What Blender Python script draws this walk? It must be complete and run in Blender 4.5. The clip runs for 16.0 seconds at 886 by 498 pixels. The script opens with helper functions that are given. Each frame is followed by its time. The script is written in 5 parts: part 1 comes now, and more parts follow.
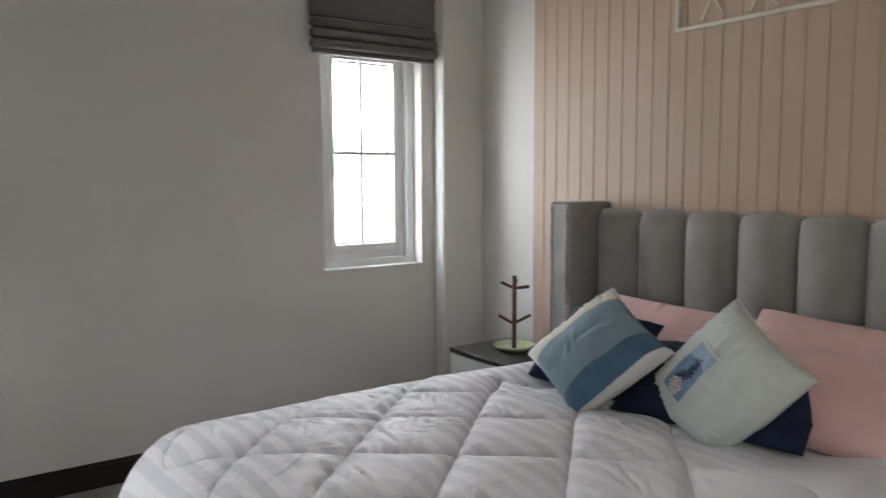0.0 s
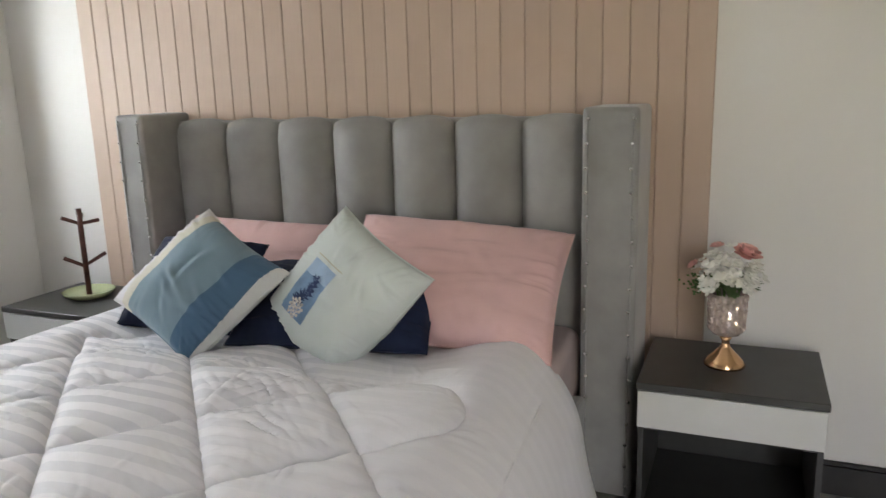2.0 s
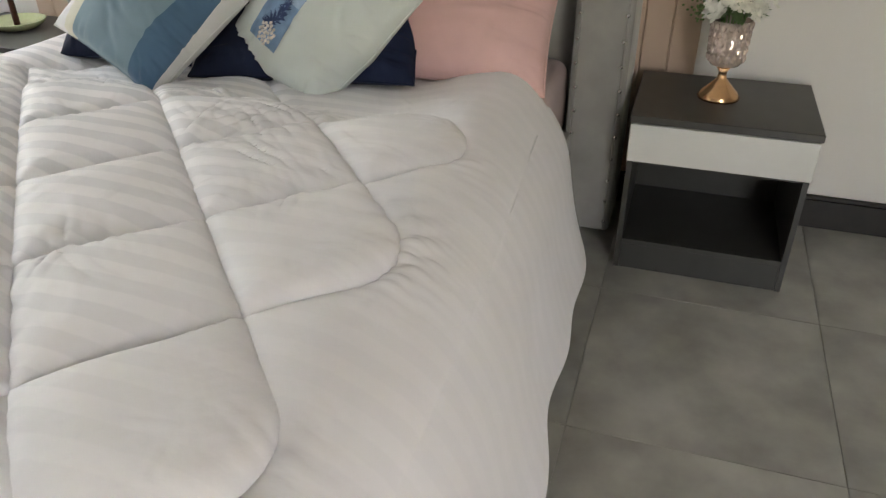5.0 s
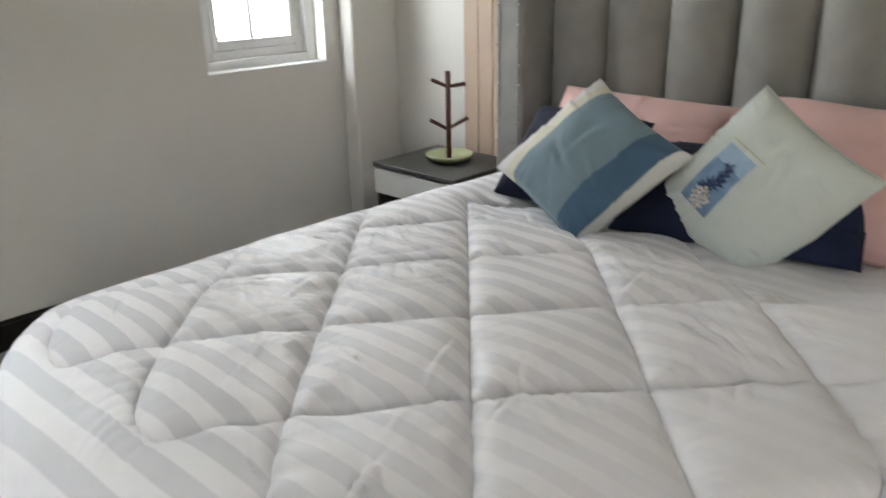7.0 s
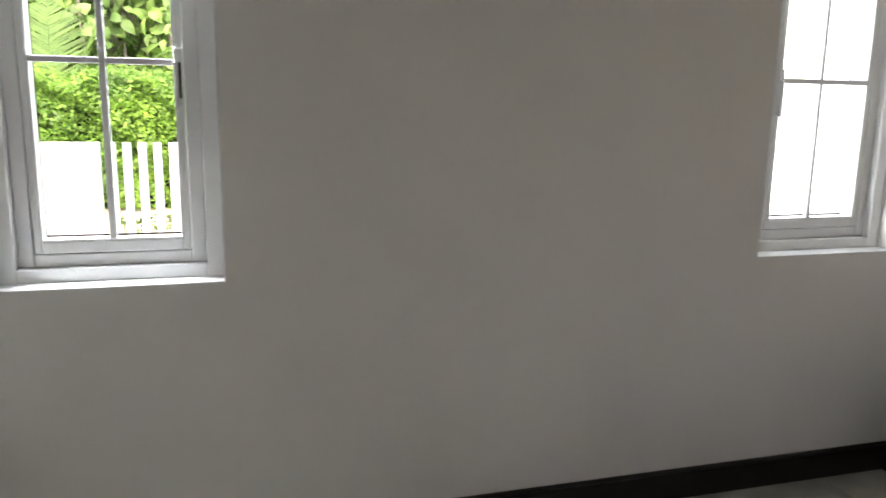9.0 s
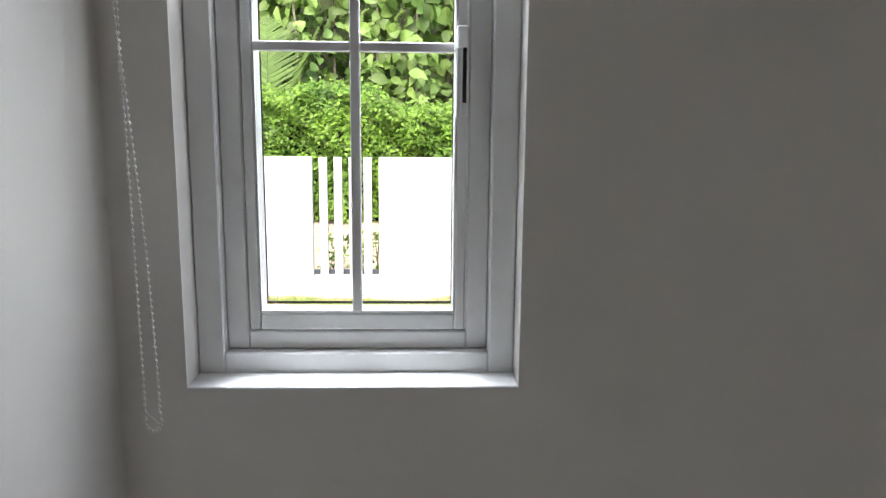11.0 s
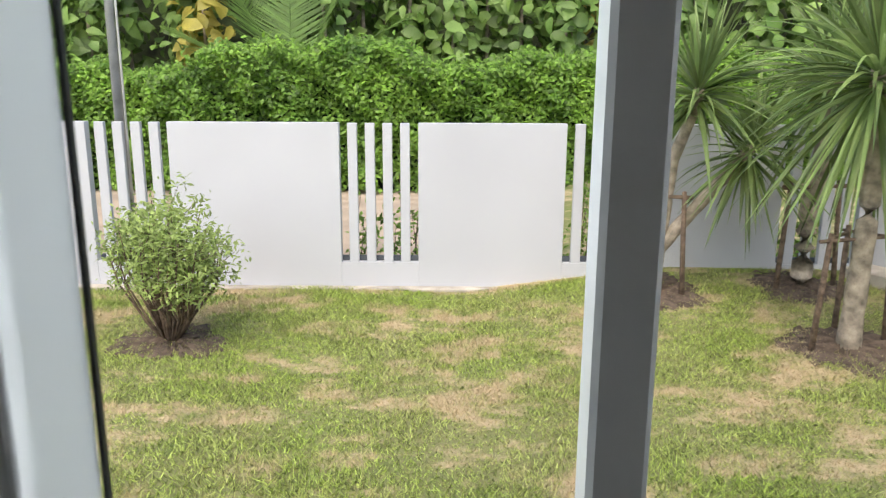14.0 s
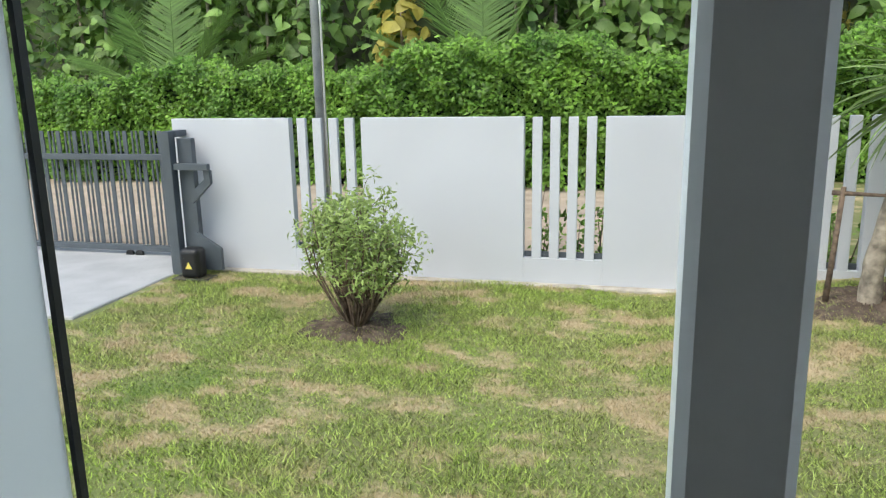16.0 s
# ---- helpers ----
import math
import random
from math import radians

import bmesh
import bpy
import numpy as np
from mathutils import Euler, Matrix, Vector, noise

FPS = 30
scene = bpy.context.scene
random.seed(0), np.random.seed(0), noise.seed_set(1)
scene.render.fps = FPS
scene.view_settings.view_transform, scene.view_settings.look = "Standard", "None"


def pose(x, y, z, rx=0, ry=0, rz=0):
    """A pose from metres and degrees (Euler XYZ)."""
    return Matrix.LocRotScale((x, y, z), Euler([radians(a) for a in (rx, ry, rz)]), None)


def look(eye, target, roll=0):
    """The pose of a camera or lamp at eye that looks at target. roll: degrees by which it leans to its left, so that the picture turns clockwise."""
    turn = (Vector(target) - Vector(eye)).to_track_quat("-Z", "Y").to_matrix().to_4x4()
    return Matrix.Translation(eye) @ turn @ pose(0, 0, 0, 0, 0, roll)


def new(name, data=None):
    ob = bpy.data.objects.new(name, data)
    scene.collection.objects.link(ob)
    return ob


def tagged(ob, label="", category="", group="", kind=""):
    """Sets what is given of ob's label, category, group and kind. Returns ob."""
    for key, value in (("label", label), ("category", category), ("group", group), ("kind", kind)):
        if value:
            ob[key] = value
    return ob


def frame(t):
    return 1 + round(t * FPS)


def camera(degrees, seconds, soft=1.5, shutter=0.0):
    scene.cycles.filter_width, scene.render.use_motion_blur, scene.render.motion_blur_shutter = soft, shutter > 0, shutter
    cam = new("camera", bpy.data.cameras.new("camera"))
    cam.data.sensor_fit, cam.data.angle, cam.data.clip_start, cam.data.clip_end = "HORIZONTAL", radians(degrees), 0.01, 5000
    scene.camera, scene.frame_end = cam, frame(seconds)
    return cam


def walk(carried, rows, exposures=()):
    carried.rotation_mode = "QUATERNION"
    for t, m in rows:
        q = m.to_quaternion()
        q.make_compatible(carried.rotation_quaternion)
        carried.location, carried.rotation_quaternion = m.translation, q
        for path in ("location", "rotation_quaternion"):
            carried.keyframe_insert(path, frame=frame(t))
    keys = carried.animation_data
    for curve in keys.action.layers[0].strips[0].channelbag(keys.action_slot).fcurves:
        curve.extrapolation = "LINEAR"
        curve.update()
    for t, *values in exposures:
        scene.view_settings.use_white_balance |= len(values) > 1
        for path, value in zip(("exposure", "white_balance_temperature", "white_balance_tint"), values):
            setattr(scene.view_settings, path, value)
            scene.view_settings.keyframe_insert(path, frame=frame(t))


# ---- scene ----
cam = camera(61.5, 16.0, soft=1.15, shutter=0.3)
PATH = [
    (0, (-2.688, -3.564, 1.383), (-1.554, -1.927, 1.193), -0.3),
    (0.5, (-2.617, -3.499, 1.373), (-1.232, -2.075, 1.145), -0.9),
    (1, (-2.560, -3.414, 1.357), (-0.968, -2.233, 1.089), -1.4),
    (1.5, (-2.541, -3.332, 1.355), (-0.809, -2.390, 1.019), -1.8),
    (2, (-2.531, -3.292, 1.337), (-0.727, -2.539, 0.915), -1.7),
    (2.5, (-2.478, -3.303, 1.321), (-0.653, -2.681, 0.791), -1.2),
    (3, (-2.428, -3.305, 1.296), (-0.617, -2.771, 0.636), -0.6),
    (5.5, (-2.528, -3.083, 1.247), (-0.961, -2.498, 0.151), -1.1),
    (6, (-2.559, -3.036, 1.251), (-1.036, -2.244, 0.226), -1.4),
    (6.5, (-2.572, -2.983, 1.270), (-1.111, -1.929, 0.401), -1.7),
    (7, (-2.552, -2.912, 1.299), (-1.225, -1.595, 0.590), -1.4),
    (7.5, (-2.488, -2.822, 1.335), (-1.350, -1.282, 0.760), -0.6),
    (8, (-2.477, -2.719, 1.375), (-1.576, -0.999, 0.896), -0.4),
    (8.5, (-2.595, -2.445, 1.400), (-1.870, -0.634, 0.973), 0.3),
    (9, (-2.793, -2.207, 1.402), (-2.247, -0.318, 1.032), 0.9),
    (9.5, (-2.828, -2.014, 1.391), (-2.490, -0.073, 1.048), 0.7),
    (10, (-2.868, -1.806, 1.390), (-2.699, 0.158, 1.053), 0.6),
    (12.5, (-3.159, -0.600, 1.388), (-3.119, 1.365, 1.018), 0.5),
    (13, (-3.1745, -0.403, 1.388), (-3.1085, 1.557, 0.995), 0.6),
    (13.5, (-3.200, -0.244, 1.400), (-3.138, 1.710, 0.977), 0.7),
    (14, (-3.1715, -0.112, 1.379), (-3.176, 1.785, 0.944), 0.3),
    (14.5, (-3.1555, -0.036, 1.372), (-3.2925, 1.885, 0.925), -0.1),
    (15, (-3.154, -0.028, 1.362), (-3.442, 1.891, 0.912), -0.4),
    (15.5, (-3.1455, -0.024, 1.332), (-3.5655, 1.874, 0.889), -0.9),
    (16, (-3.136, -0.024, 1.331), (-3.634, 1.858, 0.886), -1.1),
]
EXPOSURES = [(0, 2.85, 7100, 16), (1.5, 3.25, 7150, 15), (3, 3.65, 7400, 13), (5.5, 3.45, 7700, 12), (6.5, 3.35, 7450, 12), (8, 3.1, 7300, 13), (9, 2.75, 7350, 16), (10.2, 2.45, 7400, 19), (11.2, 2.1, 6800, 16), (12.3, 1.5, 5900, 16), (13.5, 1.28, 6900, 15), (14.5, 1.02, 6850, 9), (16, 0.92, 6450, 5)]
walk(cam, [(t, look(eye, target, roll)) for t, eye, target, roll in PATH], EXPOSURES)

# ---- world and light ----
world = bpy.data.worlds.new("world")
scene.world = world
world.use_nodes = True
wn = world.node_tree
sky = wn.nodes.new("ShaderNodeTexSky")
sky.sky_type = "NISHITA"
sky.sun_disc = False
sky.sun_elevation, sky.sun_rotation = radians(55), radians(200)
sky.dust_density = 3.0
wn.links.new(sky.outputs[0], wn.nodes["Background"].inputs[0])
wn.nodes["Background"].inputs[1].default_value = 0.145
sun = new("sun", bpy.data.lights.new("sun", "SUN"))
sun.data.energy, sun.data.angle, sun.data.color = 0.75, radians(60), (1.0, 0.96, 0.9)
sun.matrix_world = look((-3.0, -8.0, 14.0), (-1.0, 0.0, 0.0))


def skylight(x, y, z, tx, ty, tz, w, h, energy):
    """The sky's light as it falls in through a window."""
    ob = new("skylight", bpy.data.lights.new("skylight", "AREA"))
    ob.data.shape, ob.data.size, ob.data.size_y = "RECTANGLE", w, h
    ob.data.energy, ob.data.color = energy, (0.8, 0.9, 1.0)
    ob.matrix_world = look((x, y, z), (tx, ty, tz))


skylight(-0.673, 0.188, 1.52, -0.673, -1.0, 1.52, 0.36, 0.98, 1.8)
skylight(-3.12, 0.7, 2.6, -2.5, -1.4, 0.6, 1.1, 0.9, 29.0)
skylight(-3.75, 0.75, 2.3, -0.8, -2.0, 0.8, 0.9, 0.9, 2.0)
# added fill lamp in the unseen west doorway, brightens bed and east wall
fill_lamp = new("door_fill", bpy.data.lights.new("door_fill", "AREA"))
fill_lamp.data.shape, fill_lamp.data.size, fill_lamp.data.size_y = "RECTANGLE", 0.86, 2.06
fill_lamp.data.energy, fill_lamp.data.color, fill_lamp.data.spread = 0.95, (1.0, 0.97, 0.93), radians(130)
fill_lamp.matrix_world = look((-3.73, -4.35, 1.05), (0.0, -4.1, 0.8))



# ---- materials ----
def mat(name, col, rough=0.6, metal=0.0, var=0.08, scale=6.0, bump=0.1, bscale=80.0, spec=0.5, island=0.0, rand=0.0, sheen=0.0, col2=None, trans=0.0, dist=0.002):
    """A surface with colour drift at two scales and a fine relief."""
    m = bpy.data.materials.new(name)
    m.use_nodes = True
    nt = m.node_tree
    p = nt.nodes["Principled BSDF"]
    tc = nt.nodes.new("ShaderNodeTexCoord")
    n1 = nt.nodes.new("ShaderNodeTexNoise")
    n1.inputs["Scale"].default_value, n1.inputs["Detail"].default_value = scale, 6
    nt.links.new(tc.outputs["Object"], n1.inputs["Vector"])
    ramp = nt.nodes.new("ShaderNodeMix")
    ramp.data_type = "RGBA"
    c2 = col2 if col2 else tuple(c * (1 - 2.5 * var) for c in col)
    hi = col if col2 else tuple(min(1, c * (1 + var)) for c in col)
    ramp.inputs[6].default_value, ramp.inputs[7].default_value = (*c2, 1), (*hi, 1)
    sharp = nt.nodes.new("ShaderNodeMapRange")
    sharp.inputs[1].default_value, sharp.inputs[2].default_value = 0.3, 0.7
    nt.links.new(n1.outputs["Fac"], sharp.inputs[0])
    nt.links.new(sharp.outputs[0], ramp.inputs[0])
    out = ramp.outputs[2]
    if island or rand:
        if island:
            g = nt.nodes.new("ShaderNodeNewGeometry")
            src, amount = g.outputs["Random Per Island"], island
        else:
            g = nt.nodes.new("ShaderNodeObjectInfo")
            src, amount = g.outputs["Random"], rand
        mr = nt.nodes.new("ShaderNodeMapRange")
        mr.inputs[3].default_value, mr.inputs[4].default_value = 1 - amount, 1 + amount
        nt.links.new(src, mr.inputs[0])
        hsv = nt.nodes.new("ShaderNodeHueSaturation")
        nt.links.new(mr.outputs[0], hsv.inputs["Value"])
        nt.links.new(out, hsv.inputs["Color"])
        out = hsv.outputs[0]
    nt.links.new(out, p.inputs["Base Color"])
    p.inputs["Roughness"].default_value = rough
    p.inputs["Metallic"].default_value = metal
    p.inputs["Specular IOR Level"].default_value = spec
    p.inputs["Sheen Weight"].default_value = sheen
    p.inputs["Transmission Weight"].default_value = trans
    if bump:
        n2 = nt.nodes.new("ShaderNodeTexNoise")
        n2.inputs["Scale"].default_value, n2.inputs["Detail"].default_value = bscale, 4
        nt.links.new(tc.outputs["Object"], n2.inputs["Vector"])
        b = nt.nodes.new("ShaderNodeBump")
        b.inputs["Strength"].default_value, b.inputs["Distance"].default_value = bump, dist
        nt.links.new(n2.outputs["Fac"], b.inputs["Height"])
        nt.links.new(b.outputs[0], p.inputs["Normal"])
    return m


def leafy(m, amount=0.35):
    """Lets light pass through leaves."""
    nt = m.node_tree
    p = nt.nodes["Principled BSDF"]
    tr = nt.nodes.new("ShaderNodeBsdfTranslucent")
    mix = nt.nodes.new("ShaderNodeMixShader")
    mix.inputs[0].default_value = amount
    src = p.inputs["Base Color"].links[0].from_socket
    nt.links.new(src, tr.inputs["Color"])
    nt.links.new(p.outputs[0], mix.inputs[1])
    nt.links.new(tr.outputs[0], mix.inputs[2])
    nt.links.new(mix.outputs[0], nt.nodes["Material Output"].inputs[0])
    return m


WALL = mat("wall_paint", (0.74, 0.72, 0.69), 0.55, var=0.02, scale=1.5, bump=0.06, bscale=220)
CEIL = mat("ceiling_paint", (0.8, 0.79, 0.77), 0.7, var=0.02, bump=0.04)
PANEL = mat("panel_paint", (0.53, 0.395, 0.31), 0.5, var=0.03, scale=3, bump=0.05, bscale=150, rand=0.02)
TILE = mat("floor_tile", (0.36, 0.35, 0.32), 0.28, var=0.16, scale=5, bump=0.03, bscale=40, rand=0.03)
GROUT = mat("grout", (0.3, 0.29, 0.27), 0.7)
BASE = mat("dark_baseboard", (0.012, 0.009, 0.008), 0.4, var=0.2, scale=20, bump=0.05)
FRAME = mat("white_window_frame", (0.78, 0.79, 0.79), 0.35, var=0.02, bump=0.02)
GASKET = mat("black_gasket", (0.01, 0.01, 0.01), 0.6)
VELVET = mat("grey_velvet", (0.285, 0.277, 0.268), 0.62, var=0.07, scale=9, bump=0.12, bscale=500, sheen=0.35)
CHROME = mat("chrome", (0.75, 0.75, 0.74), 0.18, metal=1.0, bump=0)
BLIND = mat("grey_blind_cloth", (0.17, 0.16, 0.16), 0.85, var=0.05, scale=20, bump=0.25, bscale=700)
SHEET = mat("white_sheet", (0.76, 0.75, 0.78), 0.6, var=0.03, bump=0.3, bscale=25, dist=0.004, sheen=0.15)
PINKSHEET = mat("pale_pink_sheet", (0.62, 0.5, 0.5), 0.7, var=0.04, bump=0.2, bscale=30, dist=0.004)
PINK = mat("pink_pillow_cotton", (0.72, 0.46, 0.44), 0.75, var=0.04, bump=0.25, bscale=18, dist=0.006, sheen=0.2)
NAVY = mat("navy_pillow_cotton", (0.012, 0.02, 0.052), 0.8, var=0.15, bump=0.3, bscale=22, dist=0.006, sheen=0.04, spec=0.25)
NSDARK = mat("dark_grey_laminate", (0.045, 0.045, 0.043), 0.38, var=0.06, scale=14, bump=0.04, bscale=300)
NSWHITE = mat("pale_grey_drawer", (0.6, 0.6, 0.58), 0.4, var=0.02, bump=0.02)
BROWN = mat("brown_wood", (0.11, 0.032, 0.02), 0.4, var=0.2, scale=30, bump=0.1)
CELADON = mat("celadon_ceramic", (0.42, 0.46, 0.27), 0.18, var=0.08, scale=12, bump=0.0)
GOLD = mat("rose_gold", (0.78, 0.48, 0.27), 0.22, metal=1.0, var=0.06, bump=0.08, bscale=60)
CRYSTAL = mat("smoky_crystal", (0.72, 0.6, 0.55), 0.08, metal=0.55, var=0.08, scale=40, bump=0)
PETALW = leafy(mat("white_petal", (0.86, 0.85, 0.78), 0.7, island=0.08, bump=0), 0.25)
PETALP = leafy(mat("pink_petal", (0.86, 0.5, 0.46), 0.7, island=0.2, bump=0), 0.25)
LEAFD = leafy(mat("bouquet_leaf", (0.09, 0.17, 0.05), 0.5, island=0.3, bump=0), 0.2)
CORDM = mat("white_cord", (0.7, 0.7, 0.68), 0.5, bump=0)
ART = mat("cream_metal", (0.75, 0.7, 0.62), 0.4, var=0.03, bump=0)
FENCE = mat("white_render", (0.55, 0.565, 0.6), 0.75, var=0.03, scale=1.2, bump=0.12, bscale=120)
FOOTING = mat("bare_concrete", (0.5, 0.45, 0.38), 0.9, var=0.15, scale=6, bump=0.3, bscale=60)
STEEL = mat("grey_steel", (0.085, 0.1, 0.115), 0.45, var=0.06, bump=0.03)
BLACK = mat("black_plastic", (0.012, 0.012, 0.013), 0.4, bump=0.05)
YELLOW = mat("yellow_sticker", (0.75, 0.62, 0.12), 0.5, bump=0)
POLE = mat("galvanised_pole", (0.42, 0.44, 0.46), 0.4, metal=0.5, var=0.1, bump=0.03)
SAND = mat("sandy_road", (0.5, 0.4, 0.3), 0.95, var=0.1, scale=3, bump=0.4, bscale=40, dist=0.02)
SOIL = mat("bare_soil", (0.15, 0.11, 0.08), 0.95, var=0.25, scale=14, bump=0.8, bscale=50, dist=0.02)
DRIVE = mat("driveway_concrete", (0.45, 0.45, 0.45), 0.85, var=0.06, scale=3, bump=0.2)
BARK = mat("pale_bark", (0.4, 0.34, 0.265), 0.9, var=0.25, scale=14, bump=0.8, bscale=40, dist=0.01)
STAKE = mat("stake_bark", (0.2, 0.14, 0.1), 0.9, var=0.25, scale=25, bump=0.7, bscale=60, dist=0.006)
BLADE = leafy(mat("palm_leaf", (0.3, 0.4, 0.14), 0.35, island=0.5, bump=0, col2=(0.13, 0.21, 0.07), scale=3), 0.4)
HEDGE = leafy(mat("hedge_leaf", (0.24, 0.42, 0.055), 0.5, island=0.5, bump=0, col2=(0.09, 0.2, 0.025), scale=1.3), 0.35)
HEDGESHADE = mat("hedge_inner_shade", (0.012, 0.024, 0.008), 0.95, var=0.3, bump=0)
BUSHLEAF = leafy(mat("shrub_leaf", (0.33, 0.43, 0.13), 0.55, island=0.4, bump=0), 0.35)
TEAK = leafy(mat("teak_leaf", (0.27, 0.41, 0.1), 0.5, island=0.55, bump=0, col2=(0.12, 0.23, 0.055), scale=1.2), 0.35)
TEAKY = leafy(mat("yellow_teak_leaf", (0.5, 0.44, 0.09), 0.55, island=0.35, bump=0), 0.35)
FROND = leafy(mat("coconut_frond", (0.17, 0.29, 0.07), 0.4, island=0.3, bump=0), 0.3)
WOODSHADE = mat("woods_shade", (0.06, 0.085, 0.03), 0.95, var=0.4, scale=2, bump=0)


def lawn_material(name, green, dull, spread):
    """Turf: blades that differ one by one, greener and duller swathes, and worn straw patches with ragged edges."""
    m = mat(name, green, 0.75, scale=1.1, col2=dull, bump=0.5, bscale=120, dist=0.012, island=spread)
    nt = m.node_tree
    p = nt.nodes["Principled BSDF"]
    geo = nt.nodes.new("ShaderNodeNewGeometry")

    def noise(scale, detail, rough, stretch):
        mp = nt.nodes.new("ShaderNodeMapping")
        mp.inputs["Scale"].default_value = stretch
        n = nt.nodes.new("ShaderNodeTexNoise")
        n.inputs["Scale"].default_value, n.inputs["Detail"].default_value, n.inputs["Roughness"].default_value = scale, detail, rough
        nt.links.new(geo.outputs["Position"], mp.inputs["Vector"])
        nt.links.new(mp.outputs[0], n.inputs["Vector"])
        return n.outputs["Fac"]

    def over(fac, low, high, colour, strength=1.0):
        r = nt.nodes.new("ShaderNodeMapRange")
        r.inputs[1].default_value, r.inputs[2].default_value, r.inputs[4].default_value = low, high, strength
        nt.links.new(fac, r.inputs[0])
        mix = nt.nodes.new("ShaderNodeMix")
        mix.data_type = "RGBA"
        mix.inputs[7].default_value = (*colour, 1)
        src = p.inputs["Base Color"].links[0].from_socket
        nt.links.new(r.outputs[0], mix.inputs[0])
        nt.links.new(src, mix.inputs[6])
        nt.links.new(mix.outputs[2], p.inputs["Base Color"])

    over(noise(22, 5, 0.7, (1, 1, 0.2)), 0.5, 0.7, (0.3, 0.27, 0.12), 0.6)
    over(noise(2.3, 8, 0.7, (0.75, 1.2, 0.3)), 0.49, 0.6, (0.53, 0.41, 0.255), 0.9)
    over(noise(1.3, 4, 0.6, (1.1, 0.9, 0.3)), 0.6, 0.75, (0.11, 0.19, 0.03), 0.6)
    return m


LAWN = lawn_material("lawn_turf", (0.16, 0.205, 0.05), (0.2, 0.205, 0.08), 0.2)
GRASS = lawn_material("grass_blade", (0.28, 0.39, 0.06), (0.34, 0.39, 0.12), 0.7)


def glass_material():
    m = bpy.data.materials.new("window_glass")
    m.use_nodes = True
    p = m.node_tree.nodes["Principled BSDF"]
    p.inputs["Transmission Weight"].default_value, p.inputs["Roughness"].default_value, p.inputs["IOR"].default_value = 1.0, 0.0, 1.02
    p.inputs["Base Color"].default_value = (0.96, 0.98, 0.97, 1)
    return m


GLASS = glass_material()


def comforter_material():
    m = mat("striped_satin_cotton", (0.87, 0.86, 0.89), 0.55, var=0.015, bump=0.35, bscale=16, dist=0.006, sheen=0.2)
    nt = m.node_tree
    p = nt.nodes["Principled BSDF"]
    tc = nt.nodes.new("ShaderNodeTexCoord")
    mp = nt.nodes.new("ShaderNodeMapping")
    mp.inputs["Rotation"].default_value = (0, 0, radians(-2))
    w = nt.nodes.new("ShaderNodeTexWave")
    w.wave_profile, w.bands_direction = "SIN", "X"
    w.inputs["Scale"].default_value, w.inputs["Distortion"].default_value = 5.1, 0.2
    nt.links.new(tc.outputs["Object"], mp.inputs["Vector"])
    nt.links.new(mp.outputs[0], w.inputs["Vector"])
    r = nt.nodes.new("ShaderNodeMapRange")
    r.inputs[1].default_value, r.inputs[2].default_value = 0.42, 0.58
    nt.links.new(w.outputs["Fac"], r.inputs[0])
    src = p.inputs["Base Color"].links[0].from_socket
    mix = nt.nodes.new("ShaderNodeMix")
    mix.data_type = "RGBA"
    mix.inputs[7].default_value = (0.68, 0.68, 0.72, 1)
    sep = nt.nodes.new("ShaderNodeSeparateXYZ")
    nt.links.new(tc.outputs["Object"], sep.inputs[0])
    # stripe contrast falls off towards -y: the satin's angle-dependent sheen, put into colour
    sheen_fade = nt.nodes.new("ShaderNodeMapRange")
    sheen_fade.inputs[1].default_value, sheen_fade.inputs[2].default_value = -2.6, -1.9
    sheen_fade.inputs[3].default_value, sheen_fade.inputs[4].default_value = 0.12, 1.0
    nt.links.new(sep.outputs[1], sheen_fade.inputs[0])
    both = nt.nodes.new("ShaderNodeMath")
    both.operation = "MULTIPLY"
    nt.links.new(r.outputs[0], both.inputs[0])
    nt.links.new(sheen_fade.outputs[0], both.inputs[1])
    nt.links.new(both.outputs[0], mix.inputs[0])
    nt.links.new(src, mix.inputs[6])
    nt.links.new(mix.outputs[2], p.inputs["Base Color"])
    rr = nt.nodes.new("ShaderNodeMapRange")
    rr.inputs[3].default_value, rr.inputs[4].default_value = 0.68, 0.56
    nt.links.new(r.outputs[0], rr.inputs[0])
    nt.links.new(rr.outputs[0], p.inputs["Roughness"])
    return m


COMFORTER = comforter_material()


def banded(name, axis, stops, **kw):
    """Printed cloth: colours in bands along a local axis; stops: (from, colour)."""
    m = mat(name, stops[0][1], 0.75, var=0.04, bump=0.25, bscale=20, dist=0.006, sheen=0.15)
    nt = m.node_tree
    p = nt.nodes["Principled BSDF"]
    tc = nt.nodes.new("ShaderNodeTexCoord")
    sep = nt.nodes.new("ShaderNodeSeparateXYZ")
    nt.links.new(tc.outputs["Object"], sep.inputs[0])
    out = p.inputs["Base Color"].links[0].from_socket
    for start, colour in stops[1:]:
        gt = nt.nodes.new("ShaderNodeMath")
        gt.operation = "GREATER_THAN"
        gt.inputs[1].default_value = start
        nt.links.new(sep.outputs[axis], gt.inputs[0])
        mix = nt.nodes.new("ShaderNodeMix")
        mix.data_type = "RGBA"
        mix.inputs[7].default_value = (*colour, 1)
        nt.links.new(gt.outputs[0], mix.inputs[0])
        nt.links.new(out, mix.inputs[6])
        out = mix.outputs[2]
    nt.links.new(out, p.inputs["Base Color"])
    return m


